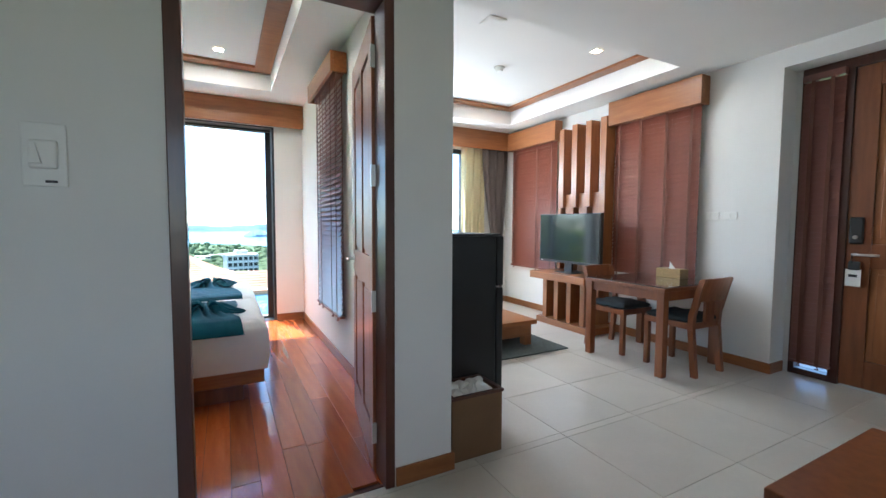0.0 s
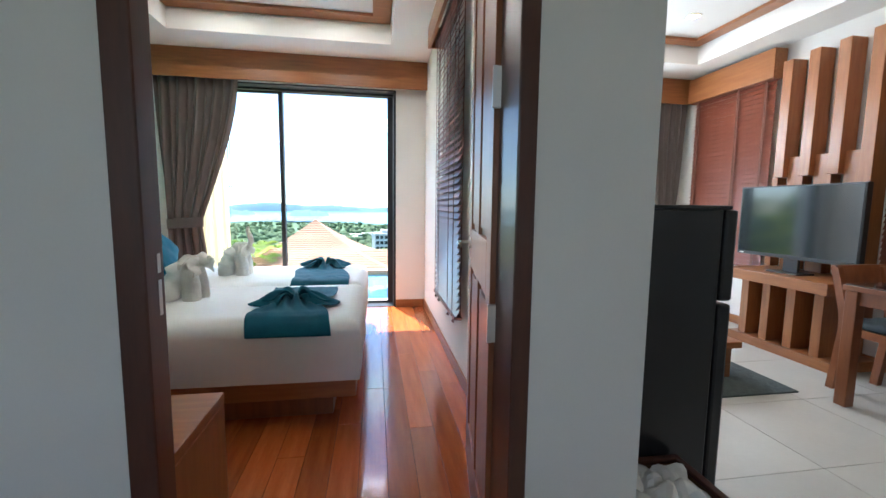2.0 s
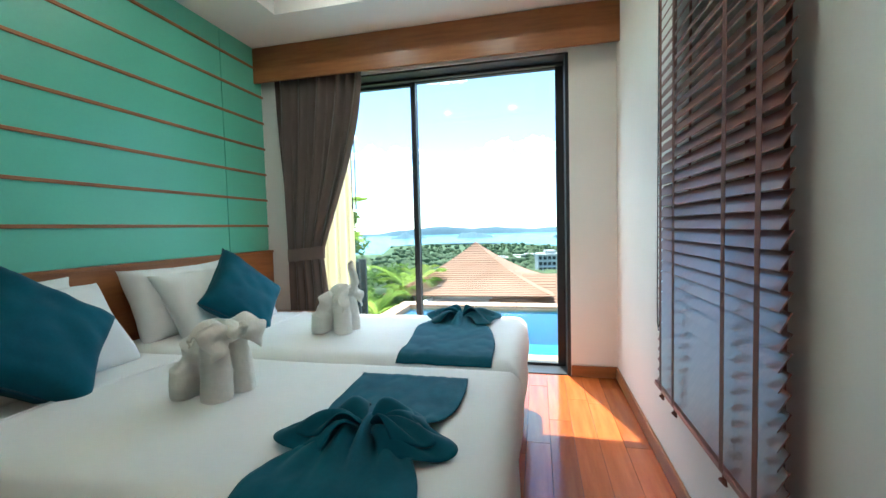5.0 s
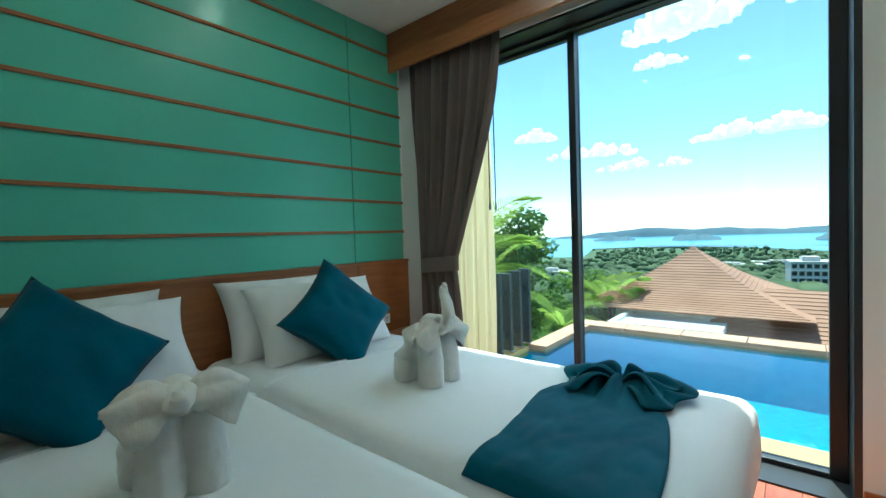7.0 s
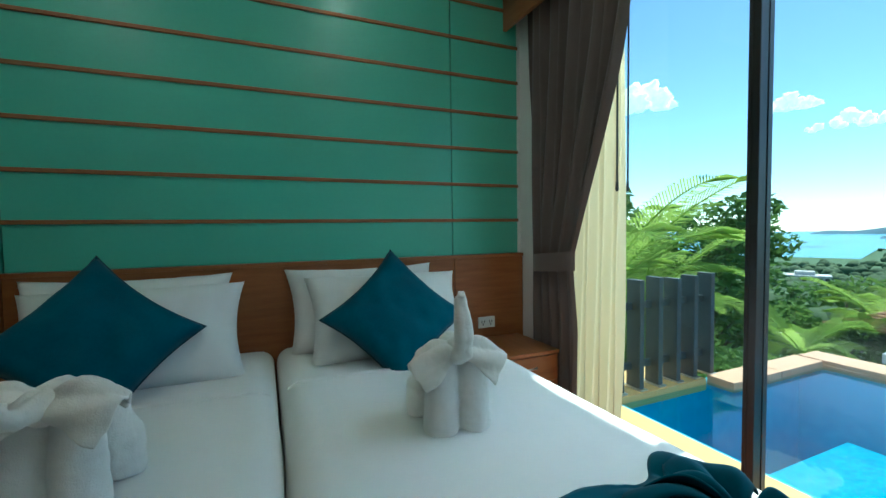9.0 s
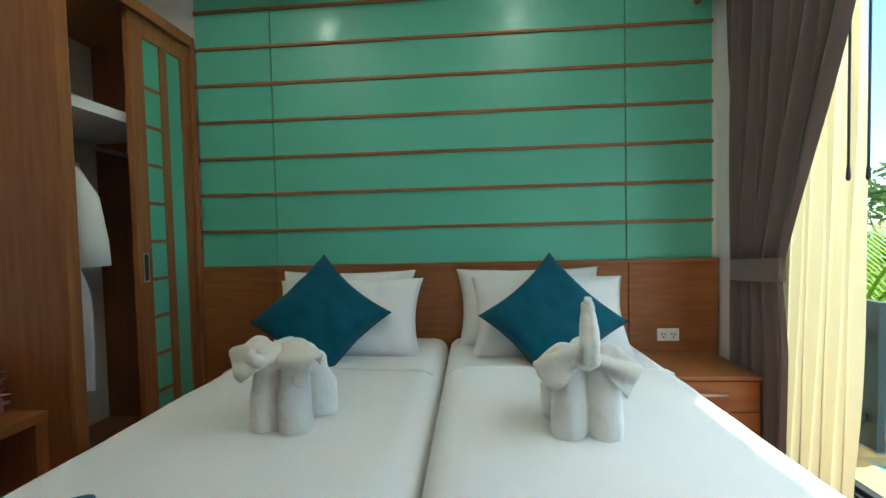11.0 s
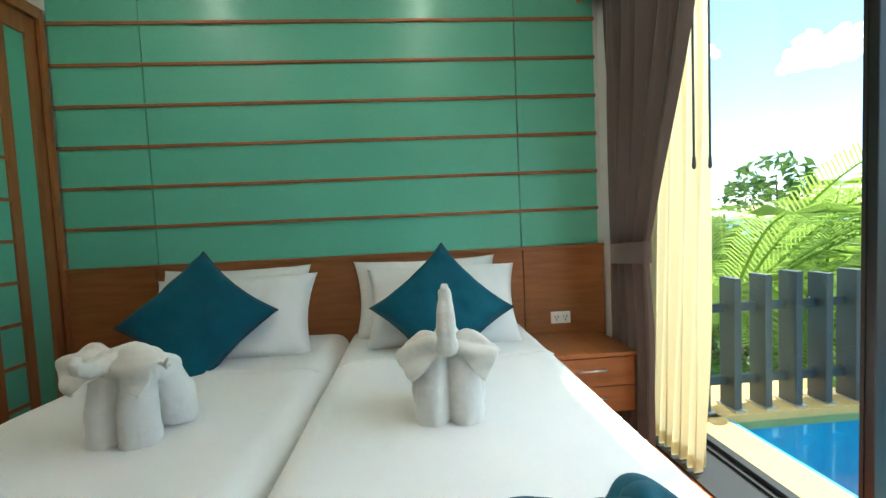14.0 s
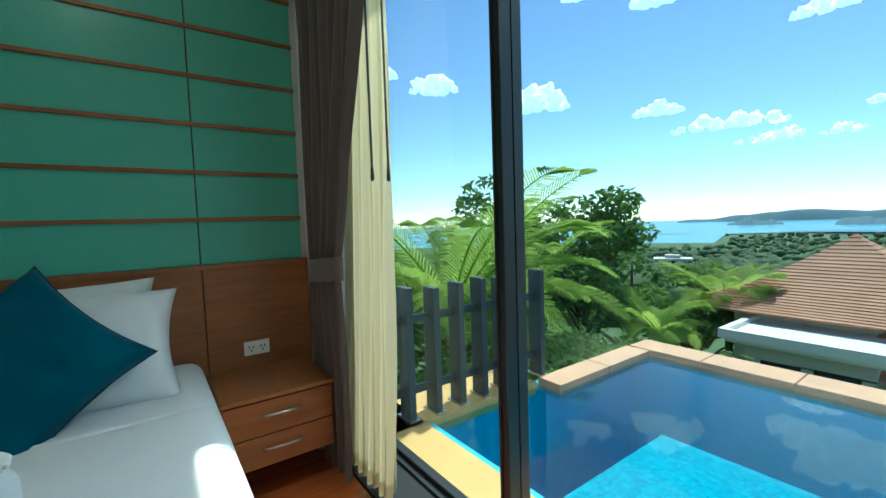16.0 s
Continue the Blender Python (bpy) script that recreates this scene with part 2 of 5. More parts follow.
# ---- mesh helpers ----
def link(name, bm, material, parent=None, label="", smooth=False):
    me = bpy.data.meshes.new(name)
    bm.to_mesh(me)
    bm.free()
    me.materials.append(material)
    if smooth:
        for f in me.polygons:
            f.use_smooth = True
    ob = new(name, me)
    if parent:
        ob.parent = parent
    if label:
        ob["label"] = label
    return ob


def part(name, bm, material, parent, label="", smooth=False):
    return link(name, bm, material, parent, label, smooth)


def add_box(bm, x0, y0, z0, x1, y1, z1, bevel=0.0, m=None):
    r = bmesh.ops.create_cube(bm, size=1.0)
    vs = r["verts"]
    for v in vs:
        v.co = Vector(((x0 + x1) / 2 + v.co.x * (x1 - x0), (y0 + y1) / 2 + v.co.y * (y1 - y0), (z0 + z1) / 2 + v.co.z * (z1 - z0)))
    if bevel:
        es = list({e for v in vs for e in v.link_edges})
        res = bmesh.ops.bevel(bm, geom=es, offset=bevel, segments=2, affect="EDGES", profile=0.5)
        vs = list({v for f in res["faces"] for v in f.verts} | {v for v in vs if v.is_valid})
    if m is not None:
        bmesh.ops.transform(bm, matrix=m, verts=vs)
    return vs


def box(x0, y0, z0, x1, y1, z1, bevel=0.0):
    bm = bmesh.new()
    add_box(bm, min(x0, x1), min(y0, y1), min(z0, z1), max(x0, x1), max(y0, y1), max(z0, z1), bevel)
    return bm


def boxes(*bs, bevel=0.0):
    bm = bmesh.new()
    for b in bs:
        add_box(bm, *b, bevel=bevel)
    return bm


def tube(points, radii, seg=10, cap=True):
    bm = bmesh.new()
    add_tube(bm, points, radii, seg, cap)
    return bm


def add_tube(bm, points, radii, seg=10, cap=True):
    pts = [Vector(p) for p in points]
    rings = []
    up = Vector((0, 0, 1))
    for i, p in enumerate(pts):
        d = (pts[min(i + 1, len(pts) - 1)] - pts[max(i - 1, 0)]).normalized()
        s = d.cross(up if abs(d.z) < 0.9 else Vector((0, 1, 0))).normalized()
        u = s.cross(d)
        r = radii[i] if isinstance(radii, (list, tuple)) else radii
        rings.append([bm.verts.new(p + (s * math.cos(2 * math.pi * k / seg) + u * math.sin(2 * math.pi * k / seg)) * r) for k in range(seg)])
    for a, b in zip(rings, rings[1:]):
        for k in range(seg):
            bm.faces.new((a[k], a[(k + 1) % seg], b[(k + 1) % seg], b[k]))
    if cap:
        bm.faces.new(rings[0][::-1])
        bm.faces.new(rings[-1])


def empty(name, x, y, z, label, category, group="", turn=0.0):
    ob = new(name)
    ob.matrix_basis = pose(x, y, z, 0, 0, turn)
    return tagged(ob, label, category, group)


def struct(name, bm, material, label="", category=""):
    return tagged(link(name, bm, material), label, category, kind="structure")


def grid_surface(nu, nv, f, closed=False):
    bm = bmesh.new()
    vs = [[bm.verts.new(f(i / nu, j / nv)) for j in range(nv + 1)] for i in range(nu + 1)]
    for i in range(nu):
        for j in range(nv):
            bm.faces.new((vs[i][j], vs[i + 1][j], vs[i + 1][j + 1], vs[i][j + 1]))
    return bm


# ---- structure ----
def wall_with_hole(name, axis, a0, a1, p0, p1, z1, hole, label, z0=0.0):
    h0, h1, hz0, hz1 = hole
    bs = []
    for s0, s1, q0, q1 in ((a0, h0, z0, z1), (h1, a1, z0, z1), (h0, h1, hz1, z1), (h0, h1, z0, hz0)):
        if s1 - s0 > 1e-4 and q1 - q0 > 1e-4:
            bs.append((s0, p0, q0, s1, p1, q1) if axis == "x" else (p0, s0, q0, p1, s1, q1))
    return struct(name, boxes(*bs), WHITE, label, "wall")


TOP = 3.15
wall_with_hole("wall_bedroom_window", "x", -2.15, 0.998, 5.75, 6.08, TOP, (-1.73, 0.575, -0.02, 2.42), "white painted wall round the tall bedroom window")
struct("wall_headboard", box(-2.15, 1.95, -0.1, -1.985, 5.75, TOP), WHITE, "white painted wall behind the green panelling", "wall")
wall_with_hole("wall_bedroom_door", "x", -2.15, 0.998, 1.936, 2.06, TOP, (-0.16, 0.695, -0.02, 2.26), "white painted wall with the bedroom doorway")
struct("wall_between_rooms", box(0.905, 2.06, -0.1, 0.998, 5.75, TOP), WHITE, "white painted wall between bedroom and living room", "wall")
wall_with_hole("wall_living_window", "x", 0.998, 4.4, 5.6, 5.75, TOP, (1.2, 3.25, 0.0, 2.35), "white painted living room wall with a tall window")
struct("wall_living_blinds", box(4.0, 1.9, -0.1, 4.4, 5.6, TOP), WHITE, "white painted living room wall with wooden blinds", "wall")
wall_with_hole("wall_entrance", "y", -1.8, 1.9, 4.22, 4.4, TOP, (0.5, 1.86, -0.02, 2.5), "white painted wall with the recessed entrance door")
struct("wall_entrance_head", box(4.0, -1.8, 2.5, 4.22, 1.9, TOP), WHITE, "white painted wall over the entrance recess", "wall")
struct("wall_entrance_side", box(4.0, -1.8, -0.1, 4.22, 0.42, TOP), WHITE, "white painted wall beside the entrance recess", "wall")
# unseen back wall; its hole is added to let fill light in
wall_with_hole("wall_hall_back", "x", -1.3, 4.4, -1.85, -1.7, TOP, (-1.1, -0.1, 0.8, 2.2), "white painted wall behind the hall, unseen, its opening added for light")
struct("wall_hall_side", box(-1.35, -1.85, -0.1, -1.2, 1.936, TOP), WHITE, "white painted wall at the side of the hall", "wall")


def tray_ceiling(name, x0, y0, x1, y1, tx0, ty0, tx1, ty1, z, rise, label):
    ob = struct(name, boxes((x0, y0, z, tx0, y1, z + 0.5), (tx1, y0, z, x1, y1, z + 0.5), (tx0, y0, z, tx1, ty0, z + 0.5), (tx0, ty1, z, tx1, y1, z + 0.5), (tx0, ty0, z + rise, tx1, ty1, z + rise + 0.1)), CEIL, label, "ceiling")
    return ob


def tray_trim(name, tx0, ty0, tx1, ty1, z, w, label):
    bm = bmesh.new()
    h = 0.018
    add_box(bm, tx0, ty0, z - h, tx1, ty0 + w, z)
    add_box(bm, tx0, ty1 - w, z - h, tx1, ty1, z)
    add_box(bm, tx0, ty0 + w, z - h, tx0 + w, ty1 - w, z)
    add_box(bm, tx1 - w, ty0 + w, z - h, tx1, ty1 - w, z)
    # thin bead along the inner edge
    add_box(bm, tx0 + w, ty0 + w, z - 0.026, tx0 + w + 0.014, ty1 - w, z)
    add_box(bm, tx1 - w - 0.014, ty0 + w, z - 0.026, tx1 - w, ty1 - w, z)
    add_box(bm, tx0 + w + 0.014, ty1 - w - 0.014, z - 0.026, tx1 - w - 0.014, ty1 - w, z)
    return struct(name, bm, TEAKX, label, "ceiling trim")


BZ = 2.69
tray_ceiling("ceiling_bedroom", -1.985, 2.06, 0.905, 5.75, -1.46, 2.7, 0.50, 5.2, BZ, 0.2, "white bedroom tray ceiling with a stepped border")
tray_trim("trim_bedroom_tray", -1.455, 2.705, 0.495, 5.195, BZ + 0.197, 0.15, "flat teak band inside the bedroom ceiling tray")
tray_ceiling("ceiling_living", 0.998, 2.06, 4.0, 5.6, 1.3, 2.53, 3.63, 5.0, 2.64, 0.2, "white living room tray ceiling with a stepped border")
tray_trim("trim_living_tray", 1.305, 2.535, 3.625, 4.995, 2.837, 0.13, "flat teak band inside the living room ceiling tray")
struct("ceiling_hall", boxes((-1.2, -1.7, 2.64, 0.998, 1.936, 2.75), (0.998, -1.7, 2.64, 4.0, 2.06, 2.75)), CEIL, "plain white hall ceiling", "ceiling")
struct("ceiling_recess", box(4.0, 0.42, 2.495, 4.215, 1.9, 2.5), CEIL, "white soffit of the entrance recess", "ceiling")
struct("roof_slab", box(-2.6, -2.2, 3.16, 4.9, 6.3, 3.4), CONCRETE, "flat concrete roof slab over the rooms", "roof")

# baseboards
def baseboard(name, *b):
    return struct(name, boxes(*b, bevel=0.004), TEAKY if "side" in name else TEAKX, "low teak baseboard along the wall", "baseboard")


baseboard("baseboard_bedroom_side", (0.89, 2.9, 0, 0.905, 5.735, 0.085))
baseboard("baseboard_bedroom_window", (0.575, 5.735, 0, 0.905, 5.75, 0.085))
baseboard("baseboard_partition", (0.70, 1.921, 0, 1.013, 1.936, 0.088))
baseboard("baseboard_partition_side", (0.998, 1.937, 0, 1.013, 2.2, 0.088))
baseboard("baseboard_hall", (-1.2, 1.921, 0, -0.16, 1.936, 0.088))
baseboard("baseboard_living_side", (3.985, 1.885, 0, 4.0, 5.585, 0.088))
baseboard("baseboard_living_niche", (4.0, 1.885, 0, 4.2, 1.9, 0.088))
baseboard("baseboard_living_window", (3.25, 5.585, 0, 3.985, 5.6, 0.088))

# floors
floor_bed = struct("floor_bedroom", box(-1.985, 1.97, -0.12, 0.905, 5.755, -0.012), FLOORBED, "glossy red hardwood plank floor in the bedroom", "floor")
floor_liv = struct("floor_living", boxes((-1.2, -1.7, -0.12, 4.22, 1.965, -0.01), (0.998, 1.965, -0.12, 4.0, 5.6, -0.01)), GROUT, "large beige ceramic floor tiles", "floor")
struct("threshold_trim", box(-0.13, 1.955, -0.02, 0.65, 1.975, 0.003, 0.001), DARKWOOD, "thin dark threshold strip in the doorway", "threshold")

# ---- bedroom window ----
def window_door():
    w = struct("window_1", boxes((-1.73, 5.762, 2.405, 0.575, 6.07, 2.42), (-1.73, 5.762, -0.02, 0.575, 6.07, 0.006), (0.55, 5.762, 0.006, 0.575, 6.07, 2.405), (-1.73, 5.90, 0.006, -1.70, 6.07, 2.405)), FRAMEBLK, "tall black aluminium sliding glass door to the pool", "window")
    part("guide_rail", boxes((-1.70, 5.965, 0.006, 0.55, 5.972, 0.02), (-1.70, 6.022, 0.006, 0.55, 6.029, 0.02), (-1.70, 5.90, 2.385, 0.55, 5.94, 2.405)), FRAMEBLK, w)
    part("sash", boxes((0.487, 5.945, 0.008, 0.548, 5.995, 2.403), (-0.70, 5.945, 0.008, -0.655, 5.995, 2.403), (-0.655, 5.947, 0.008, 0.487, 5.993, 0.03), (-0.655, 5.947, 2.38, 0.487, 5.993, 2.403), bevel=0.003), FRAMEBLK, w)
    part("sash", boxes((-0.712, 6.003, 0.008, -0.667, 6.053, 2.403), (-1.698, 6.003, 0.008, -1.64, 6.053, 2.403), (-1.64, 6.005, 0.008, -0.712, 6.051, 0.03), (-1.64, 6.005, 2.38, -0.712, 6.051, 2.403), bevel=0.003), FRAMEBLK, w)
    part("weather_seal", boxes((-0.662, 5.996, 0.03, -0.652, 6.002, 2.38), (-0.69, 5.941, 0.03, -0.683, 5.945, 2.38)), DARKPLASTIC, w, "black rubber seal strip")
    for x0, x1, y in ((-0.655, 0.487, 5.968), (-1.64, -0.712, 6.026)):
        p = part("pane", box(x0, y, 0.03, x1, y + 0.004, 2.38), GLASS, w, "clear glass pane")
        p.visible_shadow = False


window_door()


def pelmet(name, b, ends, label):
    p = empty(name, 0, 0, 0, label, "pelmet")
    part("front_board", box(*b, 0.004), TEAKX if abs(b[3] - b[0]) > abs(b[4] - b[1]) else TEAKY, p)
    for e in ends:
        part("end_board", box(*e, 0.003), TEAKX, p)
    return p


pelmet("curtain_pelmet", (-1.985, 5.615, 2.40, 0.905, 5.64, 2.685), [], "long teak curtain pelmet under the bedroom ceiling")
pelmet("curtain_pelmet", (1.0, 5.43, 2.36, 3.93, 5.455, 2.635), [], "long teak curtain pelmet under the living room ceiling")

# ---- bedroom doorway ----
df = struct("door_frame_1", boxes((-0.16, 1.925, 0, -0.105, 2.0, 2.26), (-0.16, 2.0, 0, -0.145, 2.07, 2.26), (0.65, 1.925, 0, 0.695, 2.07, 2.26), (-0.105, 1.925, 2.2, 0.65, 2.07, 2.26), bevel=0.004), DARKWOOD, "dark stained wooden door frame", "door frame")
part("strike_plate", boxes((-0.106, 1.972, 1.02, -0.104, 1.984, 1.06), (-0.106, 1.972, 0.93, -0.104, 1.984, 1.005)), CHROME, df, "brushed steel strike plate")


def bedroom_door():
    d = new("door_1")
    d.matrix_basis = pose(0.672, 2.068, 0.01, 0, 0, 81)
    tagged(d, "red-brown panelled wooden bedroom door standing open", "door", kind="structure")
    W, H, T = 0.775, 2.185, 0.036
    bm = bmesh.new()
    for b in ((0, 0, 0, 0.1, T, H), (W - 0.1, 0, 0, W, T, H), (0.1, 0, 0, W - 0.1, T, 0.2), (0.1, 0, H - 0.13, W - 0.1, T, H), (0.1, 0, 0.9, W - 0.1, T, 1.06), (W / 2 - 0.04, 0, 0.2, W / 2 + 0.04, T, 0.9), (W / 2 - 0.04, 0, 1.06, W / 2 + 0.04, T, H - 0.13)):
        add_box(bm, *b, bevel=0.003)
    part("stile_frame", bm, DOORWOOD, d)
    for x0, x1 in ((0.1, W / 2 - 0.04), (W / 2 + 0.04, W - 0.1)):
        for z0, z1 in ((0.2, 0.9), (1.06, H - 0.13)):
            part("panel", boxes((x0, 0.012, z0, x1, T - 0.012, z1), (x0 + 0.025, 0.004, z0 + 0.025, x1 - 0.025, T - 0.004, z1 - 0.025), bevel=0.003), DOORWOOD, d)
    for side, s in ((T, 1), (0, -1)):
        h = part("door_handle", tube([(W - 0.06, side, 1.0), (W - 0.06, side + s * 0.05, 1.0)], 0.009, 10), CHROME, d, "brushed steel lever handle", True)
        part("lever", tube([(W - 0.055, side + s * 0.05, 1.0), (W - 0.11, side + s * 0.052, 1.0), (W - 0.175, side + s * 0.05, 0.997)], [0.009, 0.009, 0.007], 10), CHROME, h, smooth=True)
        part("rose", tube([(W - 0.06, side, 1.0), (W - 0.06, side + s * 0.008, 1.0)], 0.026, 18), CHROME, h)
        part("keyhole_plate", tube([(W - 0.06, side, 0.91), (W - 0.06, side + s * 0.006, 0.91)], 0.022, 18), CHROME, h)
    for z in (0.2, 0.85, 1.45, 2.0):
        part("hinge", boxes((-0.012, -0.004, z - 0.05, 0.002, 0.034, z + 0.05), (-0.016, T - 0.006, z - 0.05, -0.004, T + 0.006, z + 0.05)), CHROME, d, "steel butt hinge")


bedroom_door()

# ---- green panelled headboard wall ----
def panelling():
    p = empty("wall_panelling", -1.985, 2.716, 0, "green lacquered wall panels with thin brown wooden battens", "wall panelling")
    X = -1.985
    ys = (0.0, 0.471, 2.528, 3.0)
    zs = [0.995] + [1.208 + 0.2195 * k for k in range(8)]
    zs[-1] = 2.688
    for j, (z0, z1) in enumerate(zip(zs, zs[1:])):
        for y0, y1 in zip(ys, ys[1:]):
            part("panel", box(0.002, y0 + 0.0032, z0 + 0.001, 0.022, y1 - 0.0032, z1 - 0.001, 0.0015), GREEN, p)
    part("backing", box(0.0, 0.0, 0.995, 0.004, 3.0, 2.688), DARKWOOD, p)
    for z in zs[1:-1]:
        part("batten", box(0.02, 0.0, z - 0.0095, 0.033, 3.0, z + 0.0095, 0.003), STRIP, p, "brown wooden batten")


panelling()


def headboard():
    h = empty("headboard", -1.985, 2.716, 0, "long teak headboard fixed along the wall", "headboard")
    for y0, y1 in ((0.0, 0.468), (0.473, 2.526), (2.531, 3.02)):
        part("board", box(0.0, y0, 0.12, 0.045, y1, 0.975, 0.002), TEAKY, h)
    part("top_rail", box(0.0, 0.0, 0.975, 0.055, 3.02, 0.995, 0.003), TEAKY, h)


headboard()


def outlet(name, m, w, h, label, cat="socket", sockets=2):
    o = new(name)
    o.matrix_basis = m
    tagged(o, label, cat)
    part("plate", box(-w / 2, -0.004, -h / 2, w / 2, 0.008, h / 2, 0.003), PLASTIC, o)
    for k in range(sockets):
        cx = (k - (sockets - 1) / 2) * w / (sockets + 0.2)
        for dx, dz, s in ((-0.009, 0.006, 1), (0.009, 0.006, 1), (0, -0.012, 1)):
            part("slot", box(cx + dx - 0.0025, -0.0055, dz - 0.006, cx + dx + 0.0025, -0.003, dz + 0.006), DARKPLASTIC, o)
    return o


outlet("wall_socket", pose(-1.936, 5.46, 0.565, 0, 0, 90), 0.118, 0.07, "white double power socket on the teak headboard")


def rocker_switch(name, m, w, h, n, label):
    o = new(name)
    o.matrix_basis = m
    tagged(o, label, "switch")
    part("plate", box(-w / 2, -0.004, -h / 2, w / 2, 0.008, h / 2, 0.003), PLASTIC, o)
    for k in range(n):
        cx = (k - (n - 1) / 2) * w / (n + 0.4)
        part("rocker", box(cx - 0.008, -0.011, -0.013, cx + 0.008, -0.003, 0.013, 0.002), PLASTIC, o)
    return o


rocker_switch("light_switch", pose(3.992, 2.40, 1.32, 0, 0, -90), 0.115, 0.07, 2, "white double light switch on the living room wall")
rocker_switch("light_switch", pose(3.992, 2.25, 1.32, 0, 0, -90), 0.115, 0.07, 1, "white single dimmer switch on the living room wall")


def card_switch():
    o = empty("key_card_holder", -0.483, 1.936, 1.445, "white key card power holder on the hall wall", "switch")
    part("plate", box(-0.055, -0.012, -0.1, 0.055, 0.0, 0.1, 0.004), PLASTIC, o)
    part("slot_body", boxes((-0.036, -0.03, -0.045, 0.036, -0.012, 0.045), bevel=0.008), PLASTIC, o)
    bm = bmesh.new()
    vs = [bm.verts.new(c) for c in ((-0.03, -0.032, -0.03), (0.0, -0.032, -0.03), (-0.016, -0.032, 0.036), (-0.03, -0.046, -0.03), (0.0, -0.046, -0.03), (-0.016, -0.036, 0.036))]
    for f in ((0, 1, 2), (3, 5, 4), (0, 3, 4, 1), (1, 4, 5, 2), (2, 5, 3, 0)):
        bm.faces.new([vs[i] for i in f])
    part("card_flap", bm, PLASTIC, o, "white plastic flap")
    part("label_bar", box(0.0, -0.0135, -0.088, 0.03, -0.012, -0.08), DARKPLASTIC, o)


card_switch()


# ---- beds ----
def mattress(bm, x0, x1, y0, y1, z0, z1, r=0.09):
    """A padded block with rounded top edges and soft uneven cloth."""
    nx, ny = 64, 36
    prof = []
    for k in range(7):
        a = math.pi / 2 * k / 6
        prof.append((r * (1 - math.cos(a)) , r * math.sin(a)))
    def top(u, v):
        x, y = x0 + (x1 - x0) * u, y0 + (y1 - y0) * v
        d = max(0.0, r - min(x - x0, x1 - x, y - y0, y1 - y))
        z = z1 - (r - math.sqrt(max(0.0, r * r - d * d))) if d < r else z1 - r
        n = noise.noise(Vector((x * 2.2, y * 2.2, z0))) * 0.006 + noise.noise(Vector((x * 7, y * 3, 4.0))) * 0.002
        return Vector((x, y, z + n))
    vs = [[bm.verts.new(top((1 - math.cos(math.pi * i / nx)) / 2, (1 - math.cos(math.pi * j / ny)) / 2)) for j in range(ny + 1)] for i in range(nx + 1)]
    for i in range(nx):
        for j in range(ny):
            bm.faces.new((vs[i][j], vs[i + 1][j], vs[i + 1][j + 1], vs[i][j + 1]))
    rim = [vs[i][0] for i in range(nx)] + [vs[nx][j] for j in range(ny)] + [vs[i][ny] for i in range(nx, 0, -1)] + [vs[0][j] for j in range(ny, 0, -1)]
    cx, cy = (x0 + x1) / 2, (y0 + y1) / 2
    prev = rim
    for k in range(1, 9):
        f = k / 8
        ring = []
        for v in rim:
            p = v.co.copy()
            z = p.z + (z0 - p.z) * f
            n = noise.noise(Vector((p.x * 5, p.y * 5, z * 1.5))) * 0.012 * math.sin(f * 2.6)
            d = Vector((p.x - cx, p.y - cy, 0)).normalized()
            out = d * (0.012 * math.sin(math.pi * f) + n - 0.012 * f)
            ring.append(bm.verts.new((p.x + out.x, p.y + out.y, z)))
        m = len(rim)
        for i in range(m):
            bm.faces.new((prev[i], ring[i], ring[(i + 1) % m], prev[(i + 1) % m]))
        prev = ring


BED_TOP = 0.575


def bed(y0, y1, label):
    b = empty("single_bed", -1.93, y0, 0, label, "bed", "twin beds pushed together")
    x0, x1 = 0.0, 2.195
    part("platform", box(x0, 0.03 , 0.135, x1 - 0.03, y1 - y0 - 0.03, 0.245, 0.006), TEAKX, b, "teak bed platform")
    part("plinth", box(x0 + 0.2, 0.12, 0.0, x1 - 0.16, y1 - y0 - 0.1, 0.135, 0.004), DOORWOOD, b, "recessed wooden plinth")
    bm = bmesh.new()
    mattress(bm, x0 + 0.01, x1, 0.004, y1 - y0 - 0.004, 0.236, BED_TOP)
    bmesh.ops.recalc_face_normals(bm, faces=bm.faces)
    part("duvet", bm, LINEN, b, "smooth white duvet tucked in", True)
    # turned-down sheet edge
    W = y1 - y0
    def fold(u, v):
        y = 0.03 + (W - 0.06) * v
        x = 0.62 + 0.03 * math.sin(v * 5 + y0) + 0.012 * u
        d = max(0.0, 0.09 - min(y, W - y))
        return Vector((x, y, BED_TOP + 0.001 + 0.007 * math.sin(math.pi * u) - (0.09 - math.sqrt(max(0, 0.0081 - d * d))) + noise.noise(Vector((x * 2.2, y * 2.2, 0.236))) * 0.006))
    part("sheet_fold", grid_surface(6, 30, fold), LINEN, b, smooth=True)
    return b


bed(3.2, 4.218, "white made-up single bed with teal runner, beside the entrance side")
bed(4.222, 5.225, "white made-up single bed with teal runner, beside the window")


